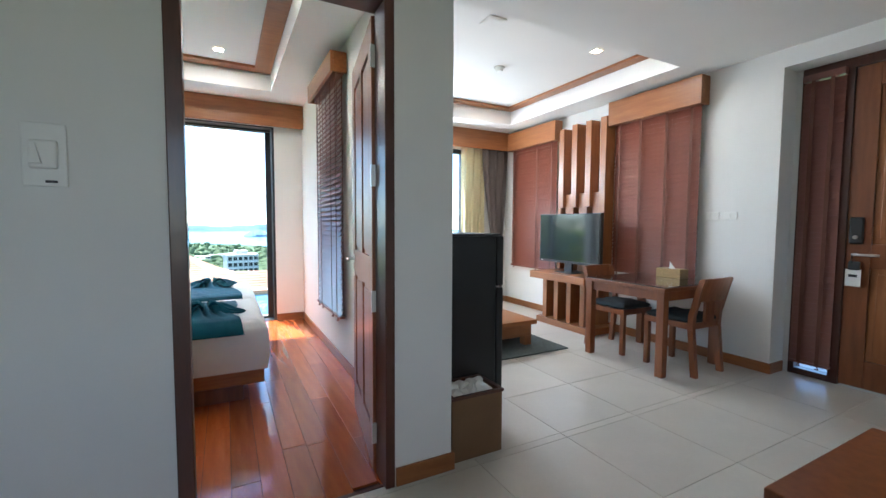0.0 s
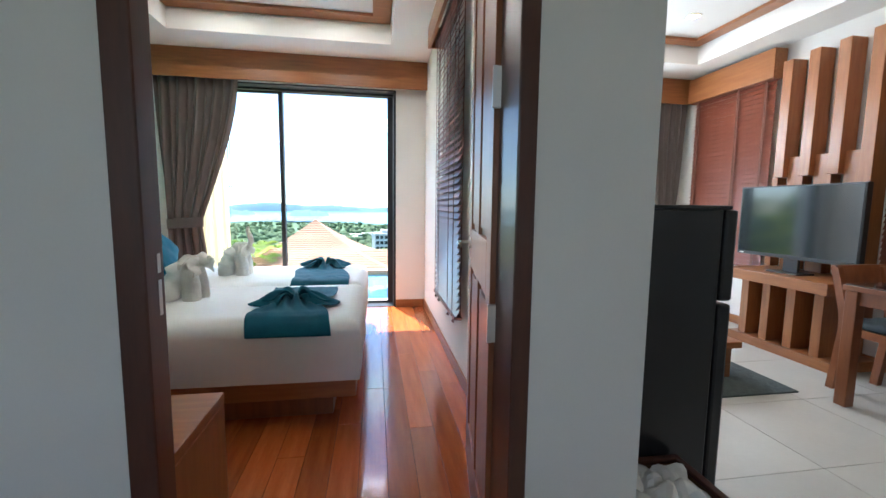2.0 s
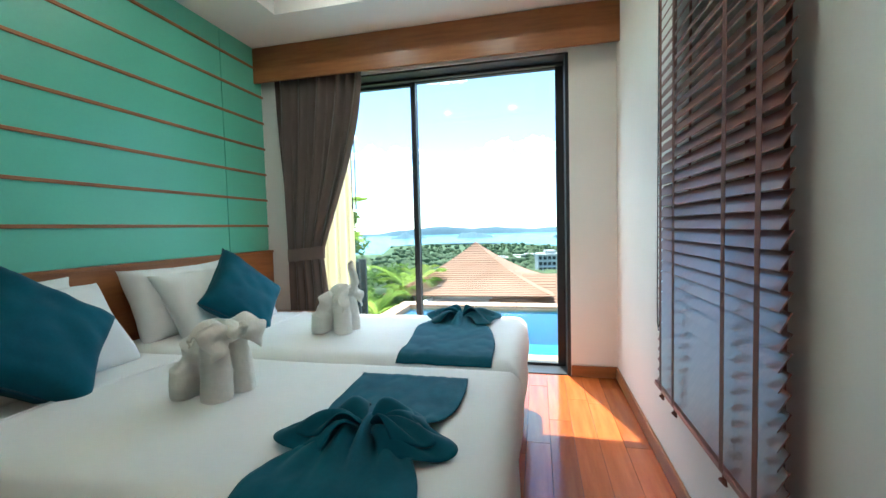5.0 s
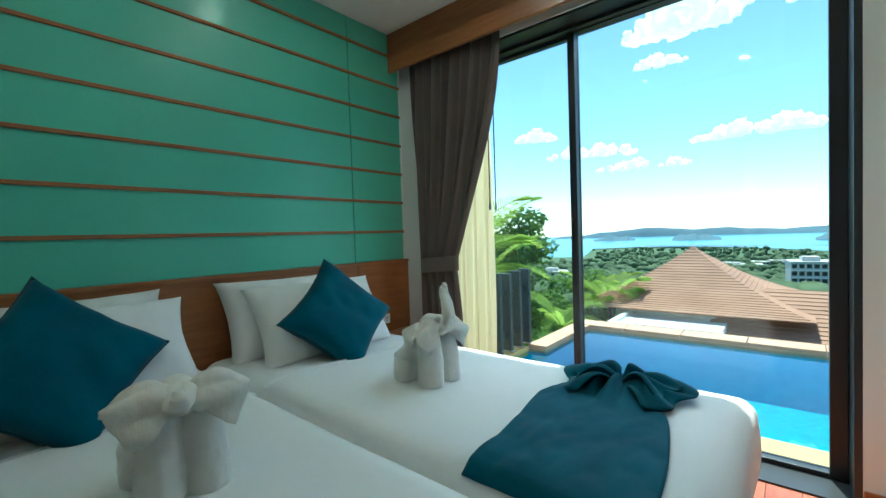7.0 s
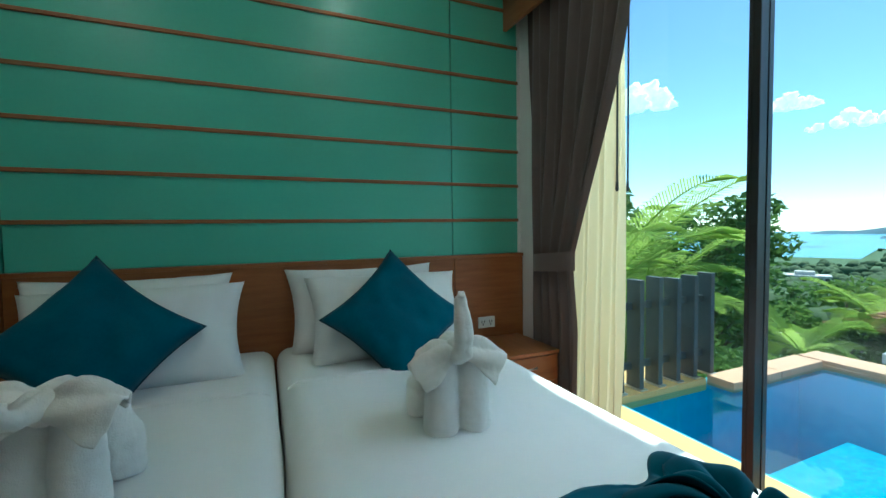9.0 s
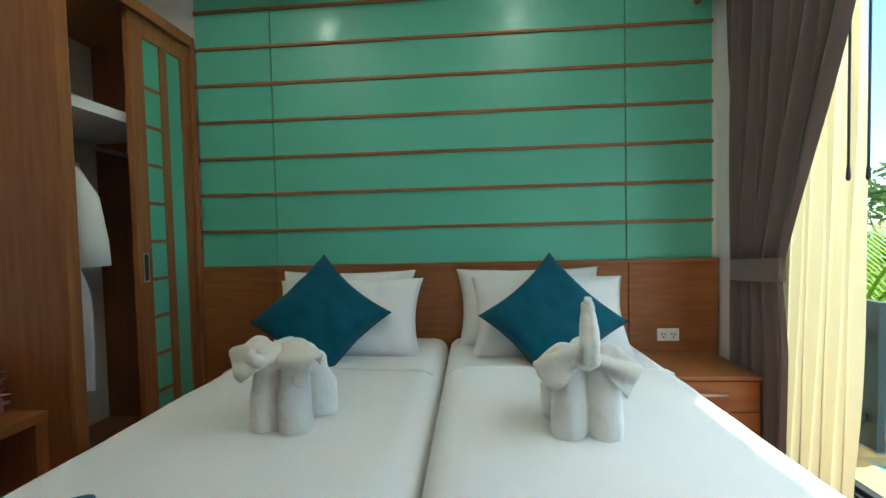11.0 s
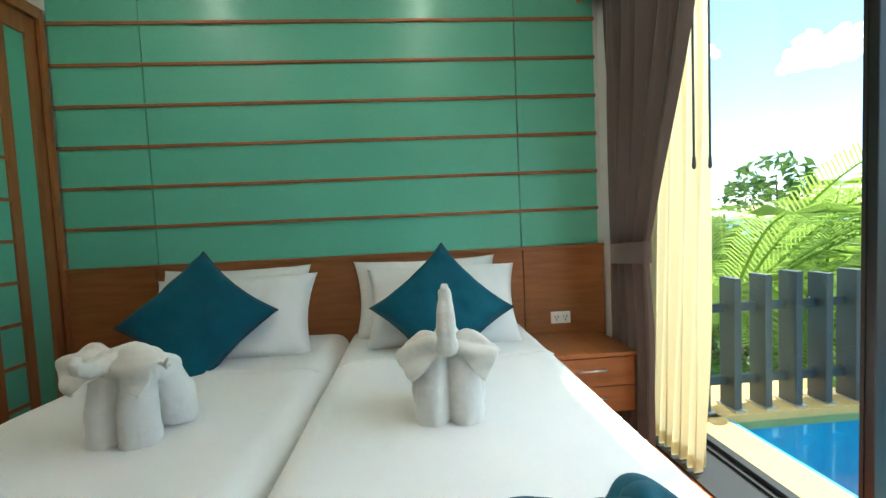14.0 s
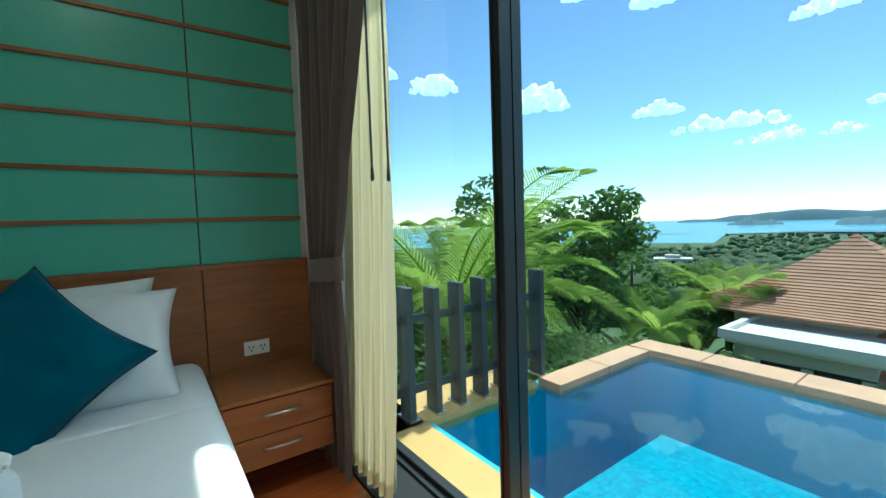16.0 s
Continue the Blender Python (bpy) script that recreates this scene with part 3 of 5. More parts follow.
# ---- pillows and cushions ----
def pillow_mesh(w, h, t, pinch=0.12, corner=-0.05, seed=0.0, seg=36):
    bm = bmesh.new()
    def sheet(s):
        vs = []
        for i in range(seg + 1):
            row = []
            for j in range(seg + 1):
                u, v = -1 + 2 * i / seg, -1 + 2 * j / seg
                px = u * w / 2 * (1 - pinch * (1 - v * v) * abs(u) ** 3 * 0.9)
                py = v * h / 2 * (1 - pinch * (1 - u * u) * abs(v) ** 3 * 0.9)
                px *= 1 + corner * u * u * v * v
                py *= 1 + corner * u * u * v * v
                k = max(0.0, (1 - u ** 4) * (1 - v ** 4)) ** 0.47
                n = noise.noise(Vector((px * 7 + seed, py * 7, s * 3))) * 0.022 + noise.noise(Vector((px * 15 + seed, py * 11, s * 5))) * 0.011
                row.append(bm.verts.new((px, py, s * (t / 2 * k + n * k + 0.002))))
            vs.append(row)
        for i in range(seg):
            for j in range(seg):
                q = (vs[i][j], vs[i + 1][j], vs[i + 1][j + 1], vs[i][j + 1])
                bm.faces.new(q if s > 0 else q[::-1])
    sheet(1)
    sheet(-1)
    bmesh.ops.remove_doubles(bm, verts=bm.verts, dist=0.0045)
    return bm


def thing_mesh(name, bm, material, m, label, category, group="", smooth=True):
    ob = link(name, bm, material, smooth=smooth)
    ob.matrix_basis = m
    return tagged(ob, label, category, group)


def lean(x, y, z, tilt, yaw=0.0, roll=0.0):
    """Pose for a pillow: its face turned to +x, leaning back by tilt degrees, spun by roll."""
    return Matrix.Translation((x, y, z)) @ Euler((0, 0, radians(yaw))).to_matrix().to_4x4() @ Euler((0, radians(90 - tilt), 0)).to_matrix().to_4x4() @ Euler((0, 0, radians(90 + roll))).to_matrix().to_4x4()


for y, seed, yw in ((3.665, 1.0, -3), (4.69, 7.0, 2)):
    thing_mesh("pillow", pillow_mesh(0.76, 0.43, 0.2, 0.06, 0.04, seed=seed), LINEN, lean(-1.80, y - 0.02, 0.755, 20, yw), "plump white pillow leaning on the headboard", "pillow", "white pillows")
    thing_mesh("pillow", pillow_mesh(0.75, 0.44, 0.19, 0.07, 0.04, seed=seed + 3), LINEN, lean(-1.62, y + 0.05, 0.735, 32, -yw), "white pillow leaning on another pillow", "pillow", "white pillows")


def cushion(m, label, seed):
    ob = thing_mesh("cushion", pillow_mesh(0.47, 0.47, 0.18, 0.15, 0.0, seed=seed), TEAL, m, label, "cushion", "teal cushions")
    pts = []
    n = 12
    for k in range(4 * n):
        s, f = divmod(k, n)
        u = -1 + 2 * f / n
        q = [(u, -1), (1, u), (-u, 1), (-1, -u)][s]
        px = q[0] * 0.235 * (1 - 0.15 * (1 - q[1] ** 2) * abs(q[0]) ** 3 * 0.9)
        py = q[1] * 0.235 * (1 - 0.15 * (1 - q[0] ** 2) * abs(q[1]) ** 3 * 0.9)
        pts.append((px, py, 0))
    pts.append(pts[0])
    part("piping", tube(pts, 0.0035, 6, False), TEALEDGE, ob)


cushion(lean(-1.45, 3.64, 0.778, 28, 8, 47), "dark teal velvet square cushion standing on its corner", 2.0)
cushion(lean(-1.44, 4.72, 0.765, 28, -4, 43), "dark teal velvet square cushion propped on white pillows", 9.0)


# ---- towel elephants ----
def towel_elephant(m, trunk, droop, hood, label):
    """Front faces +x. trunk: points of the trunk; hood: thickness of the ear rolls."""
    bm = bmesh.new()
    for y in (-0.047, 0.047):
        add_tube(bm, [(0.05, y * 1.08, 0.0), (0.05, y * 1.08, 0.012), (0.048, y, 0.10), (0.035, y * 0.92, 0.19), (0.01, y * 0.7, 0.23)], [0.05, 0.052, 0.05, 0.044, 0.03], 18)
        add_tube(bm, [(-0.075, y * 1.3, 0.0), (-0.08, y * 1.3, 0.02), (-0.075, y * 1.25, 0.1), (-0.05, y, 0.18), (-0.01, y * 0.8, 0.215)], [0.052, 0.058, 0.06, 0.055, 0.035], 18)
    add_tube(bm, [(-0.11, 0, 0.10), (-0.05, 0, 0.14), (0.01, 0, 0.17)], [0.05, 0.07, 0.045], 16)
    body = link("towel_elephant", bm, TOWEL, smooth=True)
    tx = bpy.data.textures.new("terry_folds", "CLOUDS")
    tx.noise_scale = 0.028
    body.matrix_basis = m
    tagged(body, label, "towel elephant", "towel elephants on the beds")
    hb = bmesh.new()
    add_tube(hb, [(-0.05, 0, 0.20), (0.0, 0, 0.235), (0.05, 0, 0.238), (0.085, 0, 0.215)], [0.03, 0.042, 0.04, 0.026], 14)
    for s in (-1, 1):
        n = len(trunk) - 1
        add_tube(hb, [(x, y + s * 0.012 * (1 - k / n), z) for k, (x, y, z) in enumerate(trunk)], [0.025 - 0.012 * k / n for k in range(n + 1)], 12)
    head = part("head_towel", hb, SHADETOWEL, body, "white towel folded into brow and trunk, shading painted cream", True)
    for s in (-1, 1):
        def ear(u, v, s=s):
            # a sheet rolled over the brow, creased lengthwise, ending in a hanging corner
            a = math.pi * (1.15 * v - 0.1)
            rr = hood * (0.55 + 0.75 * math.sin(math.pi * min(1.0, 0.1 + 0.75 * u)))
            fall = max(0.0, v - 0.62) / 0.38
            crease = (0.007 * math.sin(21 * v + 4 * u * u + 2 * s) + 0.004 * math.sin(9 * u + 8 * v)) * min(1, 2.5 * u + 0.3)
            y = s * (0.004 + 0.128 * u + 0.018 * math.sin(math.pi * v) * u - 0.03 * fall * u)
            x = 0.05 - (rr + crease) * math.cos(a) * 1.2 + 0.018 * u
            z = 0.232 + (rr + crease) * math.sin(a) + 0.012 * math.sin(math.pi * u) - droop * u ** 1.5 - fall * (0.012 + 0.075 * u * (1.15 - 0.55 * u))
            return Vector((x, y, z))
        e = part("ear", grid_surface(26, 34, ear), SHADETOWEL, body, "white towel ear flap, shading painted cream", True)
        so = e.modifiers.new("thick", "SOLIDIFY")
        so.thickness, so.offset = 0.007, 0
        sb = e.modifiers.new("round", "SUBSURF")
        sb.levels = sb.render_levels = 1
        dm = e.modifiers.new("folds", "DISPLACE")
        dm.texture, dm.strength, dm.mid_level = tx, 0.006, 0.5
    for ob, vox in ((body, 0.005), (head, 0.004)):
        rm = ob.modifiers.new("soft", "REMESH")
        rm.mode, rm.voxel_size, rm.use_smooth_shade = "VOXEL", vox, True
        sm = ob.modifiers.new("smooth", "SMOOTH")
        sm.iterations = 2
        dm = ob.modifiers.new("folds", "DISPLACE")
        dm.texture, dm.strength, dm.mid_level = tx, 0.006, 0.5


towel_elephant(pose(-0.80, 3.775, BED_TOP - 0.004, 0, 0, -8), [(0.06, 0, 0.25), (0.095, -0.01, 0.24), (0.125, -0.02, 0.235), (0.145, -0.02, 0.245), (0.155, -0.02, 0.262), (0.145, -0.02, 0.275)], 0.02, 0.03, "white towel folded as an elephant with a short trunk")
towel_elephant(pose(-0.785, 4.69, BED_TOP - 0.004, 0, 0, -4), [(0.06, 0, 0.22), (0.095, 0, 0.235), (0.11, 0, 0.28), (0.10, 0, 0.33), (0.085, 0, 0.365), (0.085, 0.0, 0.39), (0.095, 0.0, 0.402)], 0.045, 0.02, "white towel folded as an elephant with a raised trunk")


# ---- teal bed runners, gathered at one end ----
def runner(name, x0, x1, pts, knot, spread, label, seed):
    """pts: (y, z) along the cloth; knot: place along it (0..1) where it is gathered."""
    lens = [0.0]
    for a, b in zip(pts, pts[1:]):
        lens.append(lens[-1] + math.hypot(b[0] - a[0], b[1] - a[1]))
    def along(s):
        s *= lens[-1]
        for k in range(len(pts) - 1):
            if s <= lens[k + 1] + 1e-9:
                f = (s - lens[k]) / (lens[k + 1] - lens[k])
                return pts[k][0] + f * (pts[k + 1][0] - pts[k][0]), pts[k][1] + f * (pts[k + 1][1] - pts[k][1])
        return pts[-1]
    def f(u, v):
        y, z = along(v)
        g = math.exp(-((v - knot) / spread) ** 2)
        w = (x1 - x0) / 2 * (1 - 0.42 * g)
        x = (x0 + x1) / 2 + (u - 0.5) * 2 * w + 0.02 * math.sin(5 * v + seed) + 0.06 * (v - 0.5)
        rid = abs(math.sin(u * 15 + seed + 2.2 * math.sin(v * 4)))
        dz = 0.006 + g * (0.012 + 0.05 * rid * math.sin(math.pi * min(1, max(0, u)))) + 0.008 * abs(noise.noise(Vector((x * 9 + seed, y * 5, 1)))) + 0.006 * abs(noise.noise(Vector((x * 22, y * 9 + seed, 1))))
        yy = y + 0.05 * g * (u - 0.5)
        hang = max(0.0, min(1.0, (BED_TOP - z) / 0.06))
        return Vector((x, yy - dz * hang, z + dz * (1 - hang)))
    ob = link(name, grid_surface(44, 60, f), TEAL, smooth=True)
    so = ob.modifiers.new("thick", "SOLIDIFY")
    so.thickness, so.offset = 0.004, 1.0
    ky = along(knot)[0]
    for s in (-1, 1):
        for level, reach, turn in ((0, 0.24, 0.0), (1, 0.19, 0.25)):
            def lobe(u, v, s=s, level=level, reach=reach, turn=turn):
                a = (v - 0.5) * 2.3 + turn
                r = 0.01 + reach * u * (0.85 + 0.15 * math.cos(4 * a + seed))
                lift = 0.02 + 0.022 * level + (0.02 + 0.03 * abs(math.sin(4.5 * a + seed + s))) * math.sin(math.pi * min(1, u * 0.9 + 0.05)) + 0.012 * math.sin(3 * u + 6 * v)
                return Vector(((x0 + x1) / 2 + s * r * math.cos(a) * 1.05, ky + r * math.sin(a) * 0.62, BED_TOP + max(0.012, lift)))
            p = part("gathered_fold", grid_surface(18, 40, lobe), TEAL, ob, smooth=True)
            so = p.modifiers.new("thick", "SOLIDIFY")
            so.thickness = 0.004
    return tagged(ob, label, "bed runner", "teal bed runners")


T = BED_TOP + 0.003
runner("bed_runner", -0.33, 0.09, [(4.02, T), (3.3, T + 0.004), (3.25, T - 0.004), (3.218, T - 0.028), (3.196, T - 0.06), (3.184, T - 0.085)], 0.56, 0.14, "crumpled teal velvet runner gathered in folds across the bed", 1.0)
runner("bed_runner", -0.33, 0.10, [(5.06, T), (4.33, T + 0.003), (4.28, T - 0.006), (4.25, T - 0.03)], 0.12, 0.13, "teal velvet runner bunched at its end near the window", 4.0)


# ---- nightstand ----
def nightstand():
    n = empty("nightstand", -1.94, 5.235, 0, "low teak nightstand with two drawers beside the bed", "nightstand")
    part("top", box(0.0, 0.0, 0.45, 0.42, 0.46, 0.47, 0.003), TEAKX, n)
    part("body", boxes((0.0, 0.005, 0.16, 0.395, 0.455, 0.45)), TEAKX, n)
    for z0, z1 in ((0.30, 0.443), (0.165, 0.295)):
        d = part("drawer", box(0.395, 0.008, z0, 0.412, 0.452, z1, 0.002), TEAKY, n)
        zc = (z0 + z1) / 2 + 0.01
        part("handle", tube([(0.41, 0.15, zc), (0.43, 0.165, zc + 0.003), (0.437, 0.23, zc + 0.005), (0.43, 0.295, zc + 0.003), (0.41, 0.31, zc)], 0.006, 8), CHROME, d, "curved steel handle", True)


nightstand()


# ---- curtains ----
def pleated(xl, xr, y, zt, zb, pleats, depth, tie=None, seg=None):
    """tie: (z, left, right) at the pinch."""
    seg = seg or pleats * 10
    def f(u, v):
        z = zt + (zb - zt) * v
        l, r, d = xl, xr, depth
        if tie:
            tz, tl, tr = tie
            if z > tz:
                k = (zt - z) / (zt - tz)
                s = k * k * (1.6 - 0.6 * k)
            else:
                s = 1 - 0.1 * min(1, (tz - z) / 0.35)
            l, r = xl + (tl - xl) * s, xr + (tr - xr) * s
            d = depth * (1 - 0.45 * s)
        a = u * pleats * 2 * math.pi
        wob = noise.noise(Vector((u * 9, z * 1.2, pleats))) * 0.02
        return Vector((l + (r - l) * u + 0.012 * math.cos(a * 0.5 + z), y + d * math.sin(a + 0.6 * math.sin(z * 1.4)) + wob, z))
    return grid_surface(seg, 50, f)


def curtain(x, y, xl, xr, zt, zb, tie, material, label, band, pleats=9, depth=0.035):
    c = empty("curtain", x, y, 0, label, "curtain")
    part("drape", pleated(xl - x, xr - x, 0, zt, zb, pleats, depth, (tie[0], tie[1] - x, tie[2] - x)), material, c, smooth=True)
    tz, tl, tr = tie
    cx, hw = (tl + tr) / 2 - x, (tr - tl) / 2 + 0.012
    bm = bmesh.new()
    n = 28
    rings = [[bm.verts.new((cx + hw * math.cos(2 * math.pi * k / n), 0.052 * math.sin(2 * math.pi * k / n), tz + dz + 0.015 * math.cos(2 * math.pi * k / n))) for k in range(n)] for dz in (-0.055, -0.02, 0.02, 0.05)]
    for a, b in zip(rings, rings[1:]):
        for k in range(n):
            bm.faces.new((a[k], a[(k + 1) % n], b[(k + 1) % n], b[k]))
    part("tie_band", bm, band, c, "cloth tie-back band", True)
    return c


curtain(-1.6, 5.712, -1.82, -1.04, 2.56, 0.03, (0.96, -1.765, -1.435), CURTAIN, "dark taupe pleated curtain tied back beside the window", CURTAIN, 9, 0.03)
def sheer_fall(u, v):
    """The window sheer: narrow at its head, fanning towards the floor."""
    z = 2.385 - 2.36 * v
    left, right = -1.70 + 0.03 * v, -1.245 + 0.05 * v
    a = u * 9 * 2 * math.pi + 0.5 * math.sin(2.2 * z)
    d = 0.018 + 0.016 * v
    hem = 0.012 * math.sin(a) * max(0.0, v - 0.9) * 10
    return Vector((left + (right - left) * u + 0.008 * math.cos(a * 0.5 + z) + 1.25, d * math.sin(a) - 0.08 * v * v + 0.012 * noise.noise(Vector((u * 7, z * 1.1, 3))), z + 0.6 * hem))


sheer = empty("sheer_curtain", -1.25, 5.885, 0, "cream sheer curtain hanging in folds by the window", "curtain")
part("drape", grid_surface(130, 50, sheer_fall), SHEER, sheer, smooth=True)
part("hem", grid_surface(130, 3, lambda u, v: sheer_fall(u, 0.975 + 0.022 * v) + Vector((0, -0.003, 0))), SHEER, sheer, "doubled hem of the sheer cloth", True)
for x, y, z in ((-1.18, 5.835, 1.375), (-1.18, 5.765, 1.375)):
    w = empty("curtain_wand", x, y, z, "thin grey curtain draw wand", "curtain wand", "curtain wands")
    part("rod", tube([(0, 0, 0), (0.0, 0, 1.01)], 0.0045, 8), FENCE, w)
    part("grip", tube([(0, 0, -0.05), (0, 0, -0.04), (0, 0, 0.0)], [0.004, 0.008, 0.006], 8), FENCE, w)
curtain(3.65, 5.5, 3.5, 3.95, 2.5, 0.03, (0.95, 3.68, 3.85), CURTAIN, "dark taupe curtain tied back in the living room", CURTAIN, 6)
sheer = empty("sheer_curtain", 3.3, 5.54, 0, "cream sheer curtain in the living room window", "curtain")
part("drape", pleated(-0.15, 0.25, 0, 2.5, 0.03, 6, 0.02), SHEER, sheer, smooth=True)


# ---- venetian blinds ----
def venetian(m, width, z0, z1, material, tapes, label, tilt, valance, cord=False):
    """Local: the blind faces -y, x along it."""
    b = new("venetian_blind")
    b.matrix_basis = m
    tagged(b, label, "blind", "wooden venetian blinds")
    n = int((z1 - z0) / 0.044)
    sl = box(-width / 2, -0.025, -0.0015, width / 2, 0.025, 0.0015)
    me = bpy.data.meshes.new("slat")
    sl.to_mesh(me)
    sl.free()
    me.materials.append(material)
    rnd = random.Random(3)
    for k in range(n):
        s = new("slat", me)
        s.parent = b
        s.matrix_basis = pose(0, 0, z0 + 0.03 + k * 0.044, tilt + rnd.uniform(-2, 2), 0, 0)
    part("bottom_rail", box(-width / 2, -0.026, z0 - 0.012, width / 2, 0.026, z0 + 0.008, 0.004), material, b)
    part("head_rail", box(-width / 2, -0.03, z1 - 0.02, width / 2, 0.03, z1 + 0.03), material, b)
    for t in tapes:
        for yy in (-0.029, 0.026):
            part("tape", box(t - 0.012, yy, z0, t + 0.012, yy + 0.0012, z1), TAPE, b, "woven ladder tape")
        part("tape_tail", tube([(t, -0.02, z0 - 0.012), (t + 0.01, -0.02, z0 - 0.035), (t - 0.012, -0.025, z0 - 0.03)], 0.006, 6), TAPE, b)
    if valance:
        part("valance", boxes((-width / 2 - 0.04, -0.085, z1 - 0.02, width / 2 + 0.04, -0.06, valance), (-width / 2 - 0.04, -0.06, z1 - 0.02, -width / 2 - 0.015, 0.045, valance), (width / 2 + 0.015, -0.06, z1 - 0.02, width / 2 + 0.04, 0.045, valance), bevel=0.003), TEAKX, b, "teak valance board")
    return b


bl = venetian(pose(0.852, 3.99, 0, 0, 0, -90), 0.92, 0.46, 2.44, BLIND, (-0.36, -0.2, 0.22, 0.4), "dark mahogany venetian blind with tilted slats on the bedroom wall", 60, 2.58)
# bead chain of the blind
chain = empty("bead_chain", 0.868, 4.53, 0, "thin dark bead chain hanging beside the blind", "chain")
pts = [(0, 0.0, 2.4), (0, 0.0, 0.8), (0, 0.008, 0.69), (0, 0.02, 0.66), (0, 0.034, 0.69), (0, 0.036, 0.8), (0, 0.01, 2.4)]
part("cord", tube(pts, 0.0022, 6), DARKPLASTIC, chain)
venetian(pose(3.94, 2.98, 0, 0, 0, -90), 0.95, 0.72, 2.36, BLINDRED, (-0.4, -0.14, 0.15, 0.4), "closed red-brown wooden venetian blind over the dining table", 68, 2.60)
venetian(pose(3.94, 4.86, 0, 0, 0, -90), 0.95, 0.62, 2.36, BLINDRED, (-0.4, 0.1, 0.4), "closed red-brown wooden venetian blind beside the television", 68, 2.60)


# ---- wardrobe ----
def wardrobe():
    w = empty("wardrobe", -1.95, 2.06, 0, "tall teak wardrobe with one sliding door half open", "wardrobe")
    D, W, H = 0.64, 0.85, 2.37
    part("side_panel", box(W - 0.025, 0.0, 0.0, W, D, H, 0.002), TEAK, w)
    part("side_panel", box(0.0, 0.0, 0.0, 0.02, D - 0.02, H), TEAK, w)
    part("top_panel", box(0.02, 0.0, H - 0.025, W - 0.025, D, H), TEAKX, w)
    part("back_panel", box(0.02, 0.0, 0.0, W - 0.025, 0.015, H - 0.025), WHITE, w, "white inner back panel")
    part("floor_panel", box(0.02, 0.015, 0.05, W - 0.025, D - 0.03, 0.07), TEAKX, w)
    part("shelf", box(0.02, 0.015, 1.76, W - 0.025, D - 0.06, 1.81), PLASTIC, w, "white inner shelf")
    part("front_frame", boxes((W - 0.055, D, 0.0, W, D + 0.02, H), (0.0, D, 0.0, 0.03, D + 0.02, H), (0.03, D, H - 0.06, W - 0.055, D + 0.02, H), (0.03, D - 0.04, 0.0, W - 0.055, D, 0.05), bevel=0.002), TEAK, w)
    part("hanging_rail", tube([(0.02, 0.32, 1.66), (W - 0.025, 0.32, 1.66)], 0.012, 10), CHROME, w)
    d = part("sliding_door", boxes((0.03, D - 0.035, 0.05, 0.09, D - 0.005, H - 0.06), (0.37, D - 0.035, 0.05, 0.46, D - 0.005, H - 0.06), (0.2, D - 0.033, 0.15, 0.25, D - 0.007, H - 0.16), (0.09, D - 0.035, H - 0.16, 0.37, D - 0.005, H - 0.06), (0.09, D - 0.035, 0.05, 0.37, D - 0.005, 0.15), bevel=0.002), TEAK, w)
    part("glass_strip", box(0.25, D - 0.024, 0.15, 0.37, D - 0.018, H - 0.16), GREEN, d, "green glass inlay strip")
    part("glass_strip", box(0.09, D - 0.024, 0.15, 0.2, D - 0.018, H - 0.16), GREEN, d, "green glass inlay strip")
    for k in range(9):
        z = 0.35 + k * 0.2
        part("cross_bar", box(0.25, D - 0.03, z, 0.37, D - 0.01, z + 0.018), TEAK, d)
    part("pull", boxes((0.395, D - 0.007, 0.95, 0.432, D - 0.003, 1.1)), CHROME, d, "steel recessed pull")
    part("pull_recess", boxes((0.402, D - 0.004, 0.958, 0.425, D - 0.002, 1.092)), DARKPLASTIC, d)


wardrobe()


def robe():
    r = empty("bathrobe", -1.345, 2.38, 0.0, "white bathrobe hanging on a rail in the wardrobe", "bathrobe")
    def f(u, v):
        a = 2 * math.pi * u
        z = 1.58 - 1.12 * v
        sh = min(1.0, 0.25 + v * 5)
        waist = 1 - 0.3 * math.exp(-((v - 0.45) / 0.1) ** 2)
        k = 1 + 0.13 * math.sin(7 * a + 3 * v) * min(1, v * 2)
        return Vector((0.06 * math.cos(a) * sh * waist * k, 0.17 * math.sin(a) * sh * waist * k, z))
    part("robe_body", grid_surface(64, 30, f), TOWEL, r, smooth=True)
    for s in (-1, 1):
        part("sleeve", tube([(0, s * 0.1, 1.5), (0.01, s * 0.19, 1.36), (0.02, s * 0.22, 1.16), (0.02, s * 0.22, 1.05)], [0.05, 0.06, 0.07, 0.075], 14), TOWEL, r, smooth=True)
    part("belt", tube([(0.07, -0.02, 1.08), (0.085, 0.0, 0.9), (0.08, 0.02, 0.6), (0.085, 0.015, 0.44)], 0.014, 8), TOWEL, r, smooth=True)
    part("hanger", tube([(0, -0.17, 1.52), (0, 0, 1.6), (0, 0.17, 1.52)], 0.008, 8), TEAK, r, "wooden hanger")
    part("hook", tube([(0, 0, 1.6), (0, 0, 1.645), (0.012, 0, 1.67), (0, 0, 1.682)], 0.003, 6), CHROME, r)


robe()


# ---- luggage bench and towels ----
def bench():
    b = empty("luggage_bench", -1.09, 2.065, 0, "low teak luggage bench against the wall", "bench")
    part("top", box(0.0, 0.0, 0.435, 0.88, 0.545, 0.475, 0.004), TEAKX, b)
    part("leg_panel", box(0.83, 0.0, 0.0, 0.88, 0.54, 0.435, 0.003), TEAK, b)
    part("leg_panel", box(0.0, 0.0, 0.0, 0.05, 0.54, 0.435, 0.003), TEAK, b)
    part("back_rail", box(0.05, 0.0, 0.2, 0.83, 0.02, 0.435), TEAKX, b)


bench()


